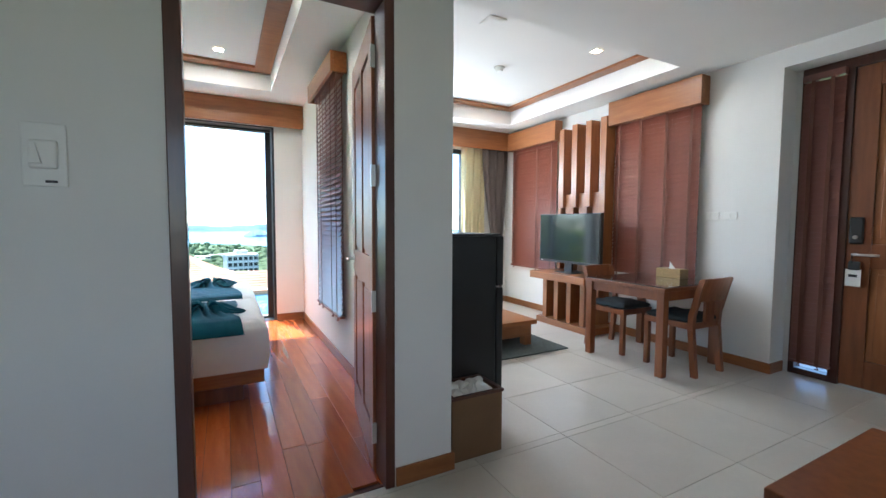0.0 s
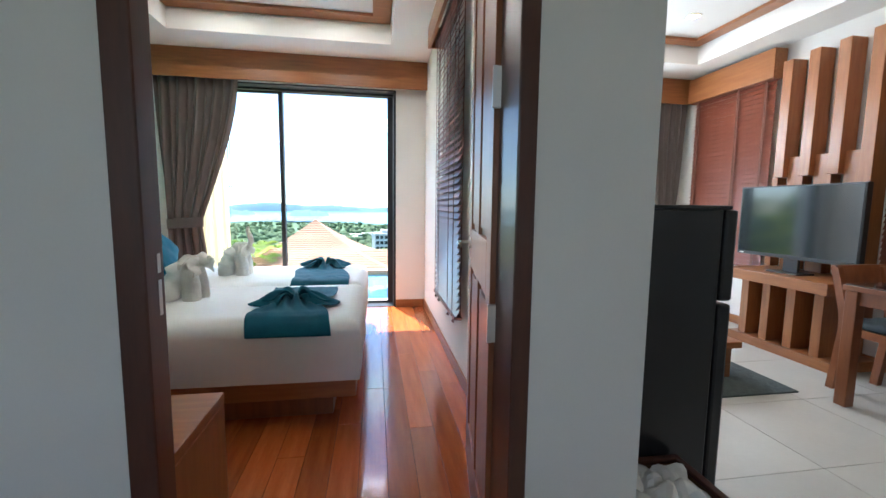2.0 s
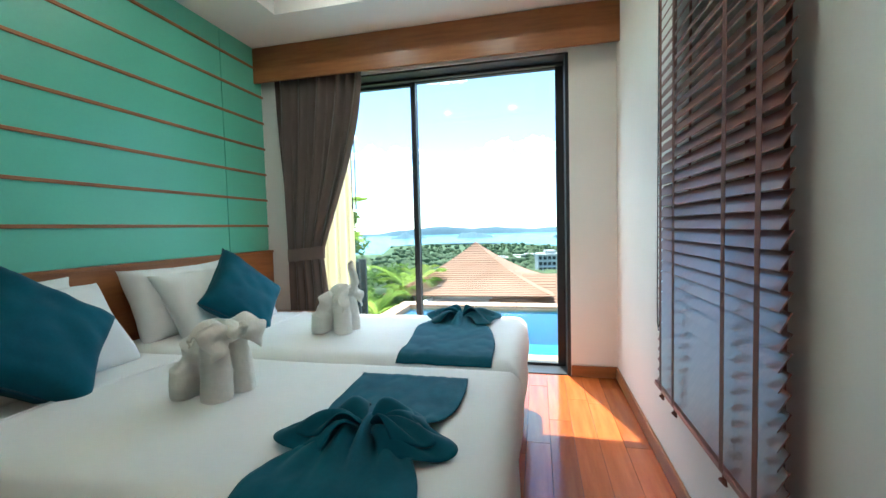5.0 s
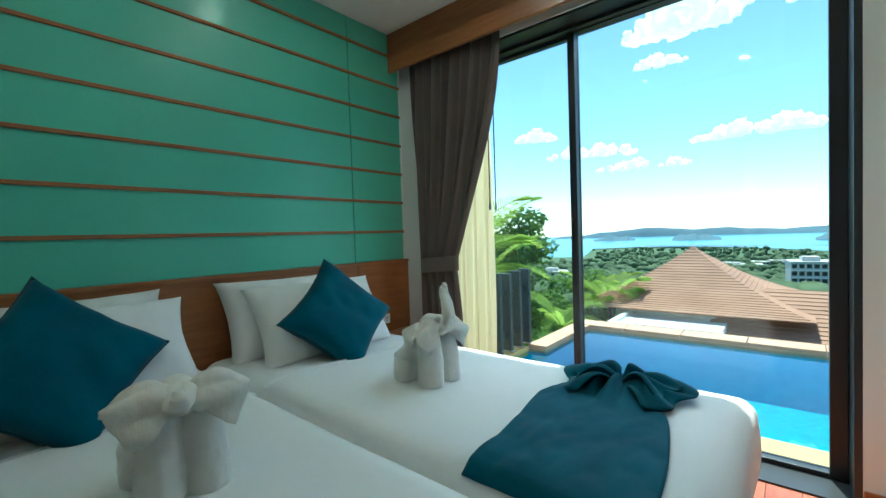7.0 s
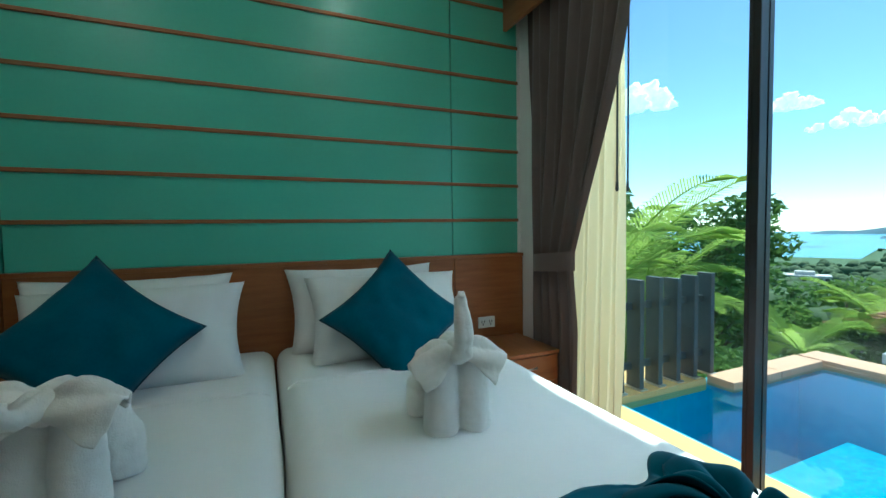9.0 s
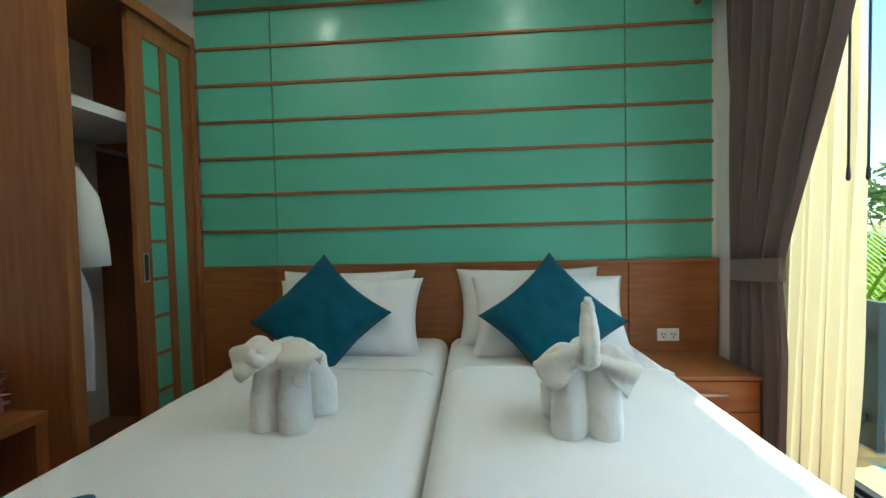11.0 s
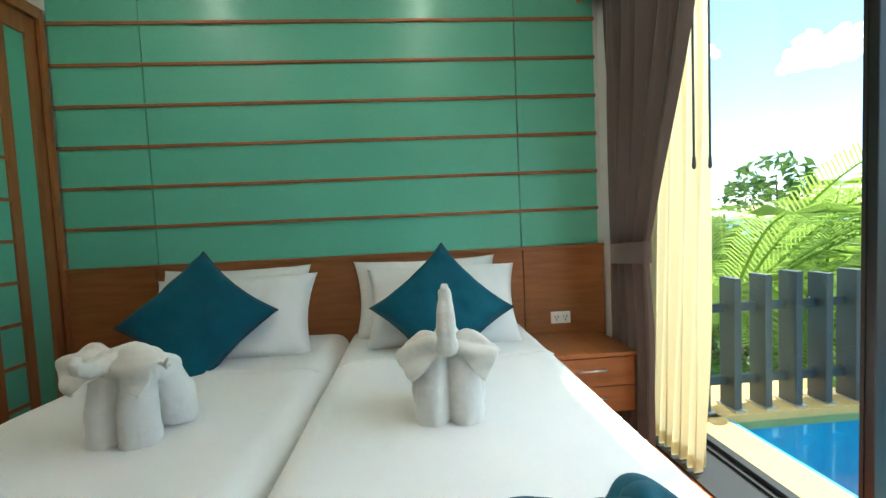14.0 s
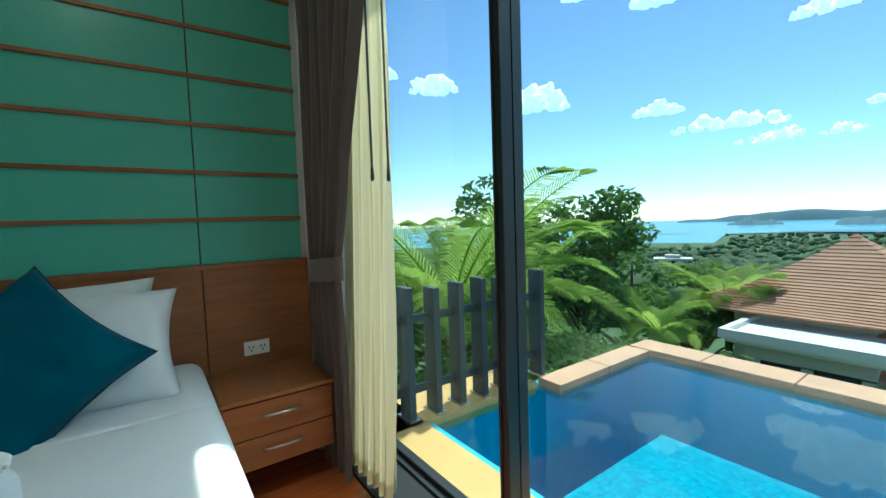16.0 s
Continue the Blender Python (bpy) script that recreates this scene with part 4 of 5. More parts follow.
def folded_towel(x, y, z, w, d, h, turn, label):
    t = empty("folded_towel", x, y, z, label, "towel", "folded salmon towels", turn)
    for k in range(2):
        r = h / 4
        def f(u, v, k=k):
            a = 2 * math.pi * u
            cx = (w / 2 - r) * (1 if math.cos(a) > 0 else -1)
            xx = (w / 2) * max(-1, min(1, 1.35 * math.cos(a)))
            zz = r * math.sin(a) * (1.0 if abs(math.cos(a)) < 0.75 else 0.95)
            n = noise.noise(Vector((xx * 8, v * 5, k + z))) * 0.008
            return Vector((xx + n, (v - 0.5) * d + 0.006 * math.sin(5 * xx * 9 + k), r + k * h / 2 + zz + n))
        part("layer", grid_surface(28, 16, f), SALMON, t, smooth=True)
    part("core", box(-w / 2 + 0.03, -d / 2 + 0.004, 0.01, w / 2 - 0.03, d / 2 - 0.004, h - 0.015, 0.008), SALMON, t)


folded_towel(-0.88, 2.36, 0.476, 0.36, 0.27, 0.085, 8, "folded salmon bath towel lying on the bench")
folded_towel(-0.89, 2.35, 0.563, 0.33, 0.25, 0.095, 4, "folded salmon bath towel on top of another towel")


# ---- lamps in the ceilings ----
def downlight(x, y, z):
    d = empty("downlight", x, y, z, "small square warm recessed ceiling downlight", "ceiling light", "downlights")
    part("trim_ring", boxes((-0.05, -0.05, -0.006, 0.05, -0.038, 0.0), (-0.05, 0.038, -0.006, 0.05, 0.05, 0.0), (-0.05, -0.038, -0.006, -0.038, 0.038, 0.0), (0.038, -0.038, -0.006, 0.05, 0.038, 0.0)), PLASTIC, d)
    part("diffuser", box(-0.038, -0.038, -0.003, 0.038, 0.038, 0.0), LAMP, d, "glowing warm diffuser")


for p in LAMPS:
    downlight(*p)
s = empty("smoke_detector", 2.54, 3.75, 2.84, "round white smoke detector on the ceiling", "smoke detector")
part("base", tube([(0, 0, -0.02), (0, 0, 0)], 0.055, 20), PLASTIC, s)
part("cap", tube([(0, 0, -0.042), (0, 0, -0.02)], [0.032, 0.04], 20), PLASTIC, s)
s = empty("ceiling_speaker", 1.93, 2.98, 2.84, "square white ceiling grille", "ceiling grille")
part("frame", box(-0.08, -0.08, -0.012, 0.08, 0.08, 0.0, 0.004), PLASTIC, s)
part("grille", box(-0.06, -0.06, -0.015, 0.06, 0.06, -0.012), CEIL, s)


# ---- living room ----
def fridge():
    f = empty("fridge", 1.02, 2.22, 0, "black two-door fridge standing behind the partition", "fridge")
    part("body", box(0, 0, 0.03, 0.44, 0.52, 1.165, 0.008), FRIDGE, f)
    part("freezer_door", box(0.445, 0.0, 0.86, 0.495, 0.52, 1.165, 0.01), FRIDGE, f)
    part("fridge_door", box(0.445, 0.0, 0.04, 0.495, 0.52, 0.85, 0.01), FRIDGE, f)
    part("top_cover", box(0.0, 0.0, 1.165, 0.47, 0.52, 1.178, 0.004), DARKPLASTIC, f)
    for x in (0.05, 0.4):
        for y in (0.05, 0.47):
            part("foot", tube([(x, y, 0), (x, y, 0.03)], 0.02, 10), DARKPLASTIC, f)


fridge()


def crate():
    c = empty("waste_crate", 1.02, 1.965, 0, "brown open wooden crate full of white paper", "crate")
    W, D, H, t = 0.31, 0.235, 0.33, 0.012
    for b in ((0, 0, 0, W, t, H), (0, D - t, 0, W, D, H), (0, t, 0, t, D - t, H), (W - t, t, 0, W, D - t, H)):
        part("side_board", box(*b, 0.002), BOX, c)
    part("bottom", box(t, t, 0.0, W - t, D - t, 0.012), BOX, c)
    part("rim", boxes((-0.008, -0.008, H, W + 0.008, 0.018, H + 0.016), (-0.008, D - 0.018, H, W + 0.008, D + 0.008, H + 0.016), (-0.008, 0.018, H, 0.018, D - 0.018, H + 0.016), (W - 0.018, 0.018, H, W + 0.008, D - 0.018, H + 0.016), bevel=0.003), DARKWOOD, c, "dark wooden rim")
    rnd = random.Random(5)
    for k in range(6):
        bm = bmesh.new()
        bmesh.ops.create_icosphere(bm, subdivisions=3, radius=0.055)
        for v in bm.verts:
            v.co *= 1 + 0.5 * noise.noise(v.co * 22 + Vector((k * 3, 0, 0)))
        ob = link("crumpled_paper", bm, PLASTIC)
        ob.matrix_basis = pose(1.02 + 0.07 + 0.08 * (k % 3), 1.965 + 0.075 + 0.085 * (k // 3), 0.29 + rnd.uniform(-0.02, 0.025), k * 40, k * 70, 0)
        tagged(ob, "crumpled white paper in the crate", "paper", "crumpled papers")
    fill = link("paper_fill", box(1.035, 1.98, 0.013, 1.315, 2.185, 0.26), PLASTIC)
    tagged(fill, "white paper waste filling the crate", "paper")


crate()


def dining_table():
    t = empty("dining_table", 3.09, 2.235, 0, "dark teak dining table with a glossy glass top", "table")
    W, D = 0.8, 0.80
    part("tabletop", box(-0.01, -0.01, 0.70, W + 0.01, D + 0.01, 0.73, 0.004), DOORWOOD, t)
    part("glass_top", box(0.0, 0.0, 0.731, W, D, 0.738, 0.002), SCREEN, t, "dark reflecting glass plate")
    part("apron", boxes((0.05, 0.02, 0.62, W - 0.05, 0.04, 0.70), (0.05, D - 0.04, 0.62, W - 0.05, D - 0.02, 0.70), (0.02, 0.05, 0.62, 0.04, D - 0.05, 0.70), (W - 0.04, 0.05, 0.62, W - 0.02, D - 0.05, 0.70)), DOORWOOD, t)
    for x in (0.0, W - 0.065):
        for y in (0.0, D - 0.065):
            part("leg", box(x, y, 0, x + 0.065, y + 0.065, 0.70, 0.005), DOORWOOD, t)


dining_table()


def dining_chair(m):
    c = new("dining_chair")
    c.matrix_basis = m
    tagged(c, "teak dining chair with a charcoal padded seat", "chair", "chairs at the dining table")
    w, d = 0.40, 0.42
    bm = pillow_mesh(w + 0.01, d + 0.01, 0.065, 0.0, seed=2)
    bmesh.ops.translate(bm, verts=bm.verts, vec=(0, 0, 0.455))
    part("seat", bm, SEAT, c, "charcoal cloth seat pad", True)
    part("seat_frame", boxes((-w / 2, -d / 2, 0.385, w / 2, -d / 2 + 0.03, 0.435), (-w / 2, d / 2 - 0.03, 0.385, w / 2, d / 2, 0.435), (-w / 2, -d / 2 + 0.03, 0.385, -w / 2 + 0.03, d / 2 - 0.03, 0.435), (w / 2 - 0.03, -d / 2 + 0.03, 0.385, w / 2, d / 2 - 0.03, 0.435)), DOORWOOD, c)
    for x in (-w / 2, w / 2 - 0.04):
        part("leg", box(x, d / 2 - 0.045, 0, x + 0.04, d / 2, 0.43, 0.005), DOORWOOD, c)
        bm = bmesh.new()
        prof = [(-d / 2 - 0.055, 0), (-d / 2 - 0.015, 0.40), (-d / 2 - 0.02, 0.50), (-d / 2 - 0.075, 0.72), (-d / 2 - 0.10, 0.80)]
        rings = [[bm.verts.new((x + dx, y + dy, z)) for dx, dy in ((0, 0), (0.04, 0), (0.04, 0.045), (0, 0.045))] for y, z in prof]
        for a, b in zip(rings, rings[1:]):
            for k in range(4):
                bm.faces.new((a[k], a[(k + 1) % 4], b[(k + 1) % 4], b[k]))
        bm.faces.new(rings[0][::-1])
        bm.faces.new(rings[-1])
        part("back_leg", bm, DOORWOOD, c)
    def rail(z0, z1, t):
        def y(z):
            return -d / 2 - 0.02 - 0.08 * max(0, z - 0.5) / 0.3
        bm = bmesh.new()
        n = 10
        rows = []
        for i in range(n + 1):
            x = -w / 2 + w * i / n
            bow = -0.02 * (1 - (2 * i / n - 1) ** 2)
            rows.append([bm.verts.new((x, y(z) + bow + dy, z)) for z, dy in ((z0, 0.008), (z0, 0.034), (z1, 0.034), (z1, 0.008))])
        for a, b in zip(rows, rows[1:]):
            for k in range(4):
                bm.faces.new((a[k], b[k], b[(k + 1) % 4], a[(k + 1) % 4]))
        bm.faces.new(rows[0])
        bm.faces.new(rows[-1][::-1])
        return bm
    part("top_rail", rail(0.62, 0.81, 0.03), DOORWOOD, c)
    part("splat", box(-0.06, -d / 2 - 0.035, 0.44, 0.06, -d / 2 - 0.01, 0.63, 0.003), DOORWOOD, c)
    return c


ch = dining_chair(pose(3.53, 2.37, 0, 0, 0, 0))
copy_thing(ch, pose(3.5, 2.98, 0, 0, 0, 180))

tb = empty("tissue_box", 3.78, 2.63, 0.738, "gold patterned tissue box on the dining table", "tissue box")
part("box_body", box(-0.065, -0.12, 0, 0.065, 0.12, 0.085, 0.004), GOLD, tb)
def tissue_sheet(u, v):
    a = 2 * math.pi * u
    r = 0.03 * (1 - v) + 0.006 * math.sin(5 * a) * v
    return Vector((r * math.cos(a) * 0.7, r * math.sin(a) + 0.02 * v, 0.085 + 0.055 * v + 0.01 * math.sin(3 * a) * v))
part("tissue", grid_surface(20, 6, tissue_sheet), PLASTIC, tb, "white tissue pulled up", True)


def tv_console():
    c = empty("tv_console", 3.44, 3.4, 0, "teak television console with slatted front", "console")
    part("top", box(0.0, 0.0, 0.57, 0.54, 0.9, 0.655, 0.004), TEAKY, c)
    part("base", box(0.1, 0.0, 0.0, 0.54, 0.88, 0.075, 0.004), TEAKY, c)
    for y in (0.12, 0.33, 0.54, 0.74):
        part("post", box(0.14, y, 0.075, 0.54, y + 0.07, 0.57, 0.003), TEAK, c)


tv_console()


def tv_backdrop():
    c = empty("slatted_wall_panel", 3.84, 3.5, 0, "tall teak slats mounted on the wall behind the television", "wall panel")
    for y, zb in ((0.0, 0.66), (0.22, 1.45), (0.44, 1.45), (0.66, 1.45)):
        part("slat", box(0.0, y, zb if y else 0.66, 0.145, y + 0.085, 2.46 - 0.02 * (y > 0.6) , 0.003), TEAK, c)
    for y in (0.085, 0.305, 0.525):
        part("infill", box(0.05, y, 0.66, 0.145, y + 0.135, 1.62 , 0.003), TEAK, c)
    part("infill", box(0.05, 0.745, 0.66, 0.145, 0.8, 1.45, 0.003), TEAK, c)


tv_backdrop()


def tv():
    t = empty("television", 3.66, 3.86, 0.656, "flat black television on a small stand", "television")
    part("casing", box(-0.02, -0.49, 0.115, 0.03, 0.49, 0.71, 0.006), DARKPLASTIC, t)
    part("screen", box(-0.023, -0.475, 0.145, -0.0195, 0.475, 0.698), SCREEN, t, "glossy dark reflecting screen")
    part("stand_neck", box(-0.005, -0.06, 0.01, 0.02, 0.06, 0.13, 0.003), DARKPLASTIC, t)
    part("stand_foot", box(-0.09, -0.13, 0.0, 0.08, 0.13, 0.012, 0.003), DARKPLASTIC, t)
    part("logo_bar", box(-0.0215, 0.42, 0.125, -0.0195, 0.46, 0.132), PLASTIC, t)


tv()

rug = empty("rug", 2.3, 3.9, 0, "grey-green woven rug under the coffee table", "rug")
part("weave", box(-0.75, -0.72, 0.0, 0.72, 0.9, 0.012, 0.004), RUG, rug)
ct = empty("coffee_table", 2.3, 3.9, 0.012, "low orange-brown teak coffee table on the rug", "coffee table")
part("top", box(-0.5, -0.5, 0.215, 0.5, 0.5, 0.26, 0.004), TEAKX, ct)
part("box_frame", box(-0.46, -0.46, 0.09, 0.46, 0.46, 0.215, 0.004), TEAKX, ct)
for x in (-0.46, 0.38):
    for y in (-0.46, 0.38):
        part("leg", box(x, y, 0, x + 0.08, y + 0.08, 0.09, 0.003), TEAK, ct)

lt = empty("low_table", 1.52, 0.82, 0, "low red-brown wooden table in the hall", "table")
part("top", box(0.0, -0.75, 0.36, 0.86, 0.0, 0.4, 0.006), DOORWOOD, lt)
for x in (0.03, 0.76):
    for y in (-0.72, -0.1):
        part("leg", box(x, y, 0.0, x + 0.07, y + 0.07, 0.36, 0.004), DOORWOOD, lt)
part("apron", boxes((0.1, -0.06, 0.28, 0.76, -0.04, 0.36), (0.1, -0.69, 0.28, 0.76, -0.67, 0.36)), DOORWOOD, lt)
tr = empty("wooden_tray", 2.02, 0.42, 0.4, "dark wooden tray lying on the low table", "tray")
part("base", box(-0.2, -0.15, 0.0, 0.25, 0.2, 0.02, 0.003), DARKWOOD, tr)
part("rim", boxes((-0.2, 0.185, 0.02, 0.25, 0.2, 0.05), (-0.2, -0.15, 0.02, -0.185, 0.185, 0.05)), DARKWOOD, tr)


def entrance():
    d = tagged(new("door_2"), "red-brown panelled wooden entrance door, shut", "door", kind="structure")
    d.matrix_basis = pose(4.235, 0.56, 0, 0, 0, 0)
    W, H = 0.98, 2.42
    part("leaf", boxes((0, 0, 0.01, 0.045, 0.14, H), (0, W - 0.14, 0.01, 0.045, W, H), (0, 0.14, 0.01, 0.045, W - 0.14, 0.22), (0, 0.14, H - 0.16, 0.045, W - 0.14, H), (0, 0.14, 0.92, 0.045, W - 0.14, 1.1), bevel=0.003), DOORWOOD, d)
    for z0, z1 in ((0.22, 0.92), (1.1, H - 0.16)):
        part("panel", boxes((0.015, 0.14, z0, 0.035, W - 0.14, z1), (0.006, 0.18, z0 + 0.04, 0.03, W - 0.18, z1 - 0.04), bevel=0.004), TEAK, d)
    lk = part("lock", box(-0.03, W - 0.1, 1.1, 0.0, W - 0.02, 1.3, 0.01), DARKPLASTIC, d, "black electronic lock box")
    part("lock_knob", tube([(-0.045, W - 0.06, 1.15), (-0.03, W - 0.06, 1.15)], 0.014, 12), CHROME, lk)
    h = part("door_handle", tube([(0.0, W - 0.06, 1.02), (-0.055, W - 0.06, 1.02)], 0.011, 10), CHROME, d, "steel lever handle", True)
    part("lever", tube([(-0.05, W - 0.05, 1.02), (-0.055, W - 0.12, 1.02), (-0.05, W - 0.2, 1.02)], 0.01, 10), CHROME, h, smooth=True)
    part("pull_handle", boxes((-0.06, 0.5, 0.7, -0.035, 0.53, 0.92), (-0.06, 0.3, 0.92, -0.035, 0.53, 0.95), bevel=0.004), TEAK, d, "angled wooden handle")
    tg = empty("door_tag", 4.20, 1.48, 0.86, "small white card tag hanging from the door handle", "tag")
    part("card", box(-0.002, -0.045, -0.08, 0.002, 0.045, 0.05), PLASTIC, tg)
    part("print_bar", box(-0.004, -0.025, -0.01, -0.002, 0.025, 0.01), DARKPLASTIC, tg)
    part("loop", tube([(0, 0.0, 0.05), (-0.02, 0.01, 0.12), (-0.035, 0.0, 0.16)], 0.003, 6), DARKPLASTIC, tg)
    part("pouch", box(-0.012, -0.04, 0.045, 0.006, 0.03, 0.11, 0.008), DARKPLASTIC, tg)
    fr = struct("door_frame_2", boxes((4.215, 1.54, 0, 4.30, 1.6, 2.5), (4.215, 0.5, 0, 4.30, 0.56, 2.5), (4.215, 0.56, 2.42, 4.30, 1.54, 2.5), (4.215, 1.82, 0, 4.30, 1.86, 2.5), (4.215, 1.6, 2.44, 4.3, 1.82, 2.5), (4.215, 1.6, 0, 4.3, 1.82, 0.05)), DARKWOOD, "dark wooden frame of door and side light", "door frame")
    g = struct("window_2", box(4.27, 1.6, 0.05, 4.275, 1.82, 2.44), GLASS, "narrow glass side light beside the entrance door", "window")
    g.visible_shadow = False
    venetian(pose(4.19, 1.71, 0, 0, 0, -90), 0.26, 0.12, 2.40, BLIND, (-0.06, 0.06), "dark closed wooden blind over the narrow side light", 70, 0)
    struct("entrance_porch", boxes((4.4, -0.5, -0.15, 6.0, 3.0, -0.03)), CONCRETE, "pale porch floor outside the entrance", "porch")


entrance()
lw = struct("window_3", boxes((1.2, 5.62, 2.29, 3.25, 5.7, 2.35), (1.2, 5.62, 0, 3.25, 5.7, 0.05), (3.19, 5.62, 0.05, 3.25, 5.7, 2.29), (1.2, 5.62, 0.05, 1.26, 5.7, 2.29), (2.2, 5.62, 0.05, 2.27, 5.7, 2.29)), FRAMEBLK, "black framed sliding window of the living room", "window")

# ---- terrace, pool and fence ----
struct("terrace", box(-2.4, 6.08, -0.3, 6.0, 6.33, -0.03), DECK, "yellow stone terrace strip outside the bedroom", "terrace")
POOL_L, POOL_R, POOL_N, POOL_F = -1.59, 6.0, 6.33, 8.58
pool = struct("pool_basin", boxes((-1.80, POOL_N, -1.6, POOL_R, POOL_F + 0.05, -1.4), (-1.90, POOL_N, -1.6, -1.77, POOL_F, -0.1), (-1.90, POOL_F, -1.6, POOL_R, POOL_F + 0.1, -0.1), (-1.77, POOL_N, -1.6, POOL_R, POOL_N + 0.05, -0.05)), POOLTILE, "blue tiled swimming pool basin", "pool")
struct("pool_shelf", box(-1.15, POOL_N + 0.05, -1.4, 1.6, 7.9, -0.38), SHELFTILE, "shallow turquoise tiled pool shelf", "pool")
struct("water", grid_surface(2, 2, lambda u, v: Vector((-1.77 + (POOL_R + 1.77) * u, POOL_N + 0.03 + (POOL_F - POOL_N - 0.03) * v, -0.075))), WATER, "still clear blue pool water", "water")
cop = struct("pool_coping", box(POOL_L - 0.2, POOL_F + 0.0, -0.1, POOL_R, POOL_F + 0.03, -0.06), COPING, "peach stone coping round the pool edge", "coping")
k = 0
x = POOL_L - 0.2
while x < POOL_R - 0.1:
    part("stone", box(x + 0.003, POOL_F + 0.002, -0.058, x + 0.597, POOL_F + 0.29, -0.02, 0.006), COPING, cop)
    x += 0.6
y = POOL_F - 0.62
while y > 7.2:
    part("stone", box(POOL_L - 0.21, y + 0.003, -0.1, POOL_L, y + 0.597, -0.02, 0.006), COPING, cop)
    y -= 0.6
struct("retaining_wall", boxes((POOL_L - 0.3, POOL_F + 0.2, -4.5, POOL_R, POOL_F + 0.28, -0.12), (-2.45, 5.5, -4.5, -2.25, POOL_F + 0.2, -0.7)), CONCRETE, "pale wall holding up the pool terrace", "wall")
struct("fence_kerb", box(-2.25, 6.08, -0.12, -1.76, 7.30, -0.03), DECK, "yellow stone kerb under the fence", "kerb")


def fence():
    f = empty("fence", -1.86, 6.0, -0.03, "dark grey painted fence of upright boards by the pool", "fence")
    for k in range(8):
        y = 0.06 + k * 0.192
        part("post", box(-0.06, y, 0.0, 0.06, y + 0.045, 0.80 + 0.012 * math.sin(k * 2.1), 0.004), FENCE, f)
    for z in (0.14, 0.58):
        part("rail", box(-0.035, 0.1, z, -0.005, 1.45, z + 0.05), FENCE, f)
    for k in range(8):
        y = 0.06 + k * 0.192
        part("foot_plate", box(-0.08, y - 0.012, 0.0, 0.08, y + 0.058, 0.012), CHROME, f, "steel foot plate")


fence()


# ---- ground, sea and distance ----
def ground_z(x, y):
    d = max(0.0, y - 9.0)
    s = max(0.0, -x - 2.5)
    r = math.hypot(d, s)
    return -1.9 - 56 * (1 - math.exp(-r / 330)) - 2.2 * (1 - math.exp(-r / 5)) + 0.25 * noise.noise(Vector((x * 0.2, y * 0.2, 0))) * min(1, r / 4)


def ground():
    bm = bmesh.new()
    rs = [0, 3, 5, 7, 9, 11, 13, 16, 20, 25, 32, 42, 60, 90, 140, 220, 350, 600, 1000, 1600, 2600, 4800]
    n = 72
    rings = []
    for r in rs:
        rings.append([bm.verts.new((0 + r * math.cos(2 * math.pi * k / n), 7 + r * math.sin(2 * math.pi * k / n), 0)) for k in range(n)] if r else None)
    c = bm.verts.new((0, 7, 0))
    for k in range(n):
        bm.faces.new((c, rings[1][k], rings[1][(k + 1) % n]))
    for a, b in zip(rings[1:], rings[2:]):
        for k in range(n):
            bm.faces.new((a[k], b[k], b[(k + 1) % n], a[(k + 1) % n]))
    for v in bm.verts:
        x, y = v.co.x, v.co.y
        v.co.z = ground_z(x, y) if y > 5 or x < -2.4 else -2.0
        if y < 9.2 and x > -2.6:
            v.co.z = -2.6
    return struct("ground", bm, HILL, "green wooded hillside falling to the plain", "ground")


ground()


def coast(a):
    return 1150 + 260 * math.sin(3.1 * a + 0.5) + 120 * math.sin(9 * a)


def sea():
    bm = bmesh.new()
    n = 90
    i, o = [], []
    for k in range(n + 1):
        a = -1.3 + 2.8 * k / n
        r = coast(a) * (1.0 if a < 0.35 else 0.62)
        i.append(bm.verts.new((-r * math.sin(a), r * math.cos(a), -57.0)))
        o.append(bm.verts.new((-4900 * math.sin(a), 4900 * math.cos(a), -57.0)))
    for k in range(n):
        bm.faces.new((i[k], i[k + 1], o[k + 1], o[k]))
    return struct("water_sea", bm, SEA, "turquoise sea out to the horizon", "sea")


sea()


def island(a0, a1, r, h, seed, name="backdrop_island"):
    n = 60
    def f(u, v):
        a = a0 + (a1 - a0) * u
        prof = math.sin(math.pi * u) ** 0.5 * (0.65 + 0.45 * noise.noise(Vector((u * 4 + seed, seed, 0))) + 0.2 * noise.noise(Vector((u * 13, seed, 0))))
        rr = r + 260 * (v - 0.5)
        return Vector((-rr * math.sin(a), rr * math.cos(a), -57 + h * max(0.02, prof) * math.sin(math.pi * v)))
    return tagged(link(name, grid_surface(n, 6, f), ISLAND, smooth=True), "wooded island far out at sea, haze painted in its blue", "island", kind="structure")


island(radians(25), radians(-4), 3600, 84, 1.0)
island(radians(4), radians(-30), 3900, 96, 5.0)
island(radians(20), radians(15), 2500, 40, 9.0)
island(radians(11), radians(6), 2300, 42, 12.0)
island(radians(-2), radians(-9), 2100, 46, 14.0)


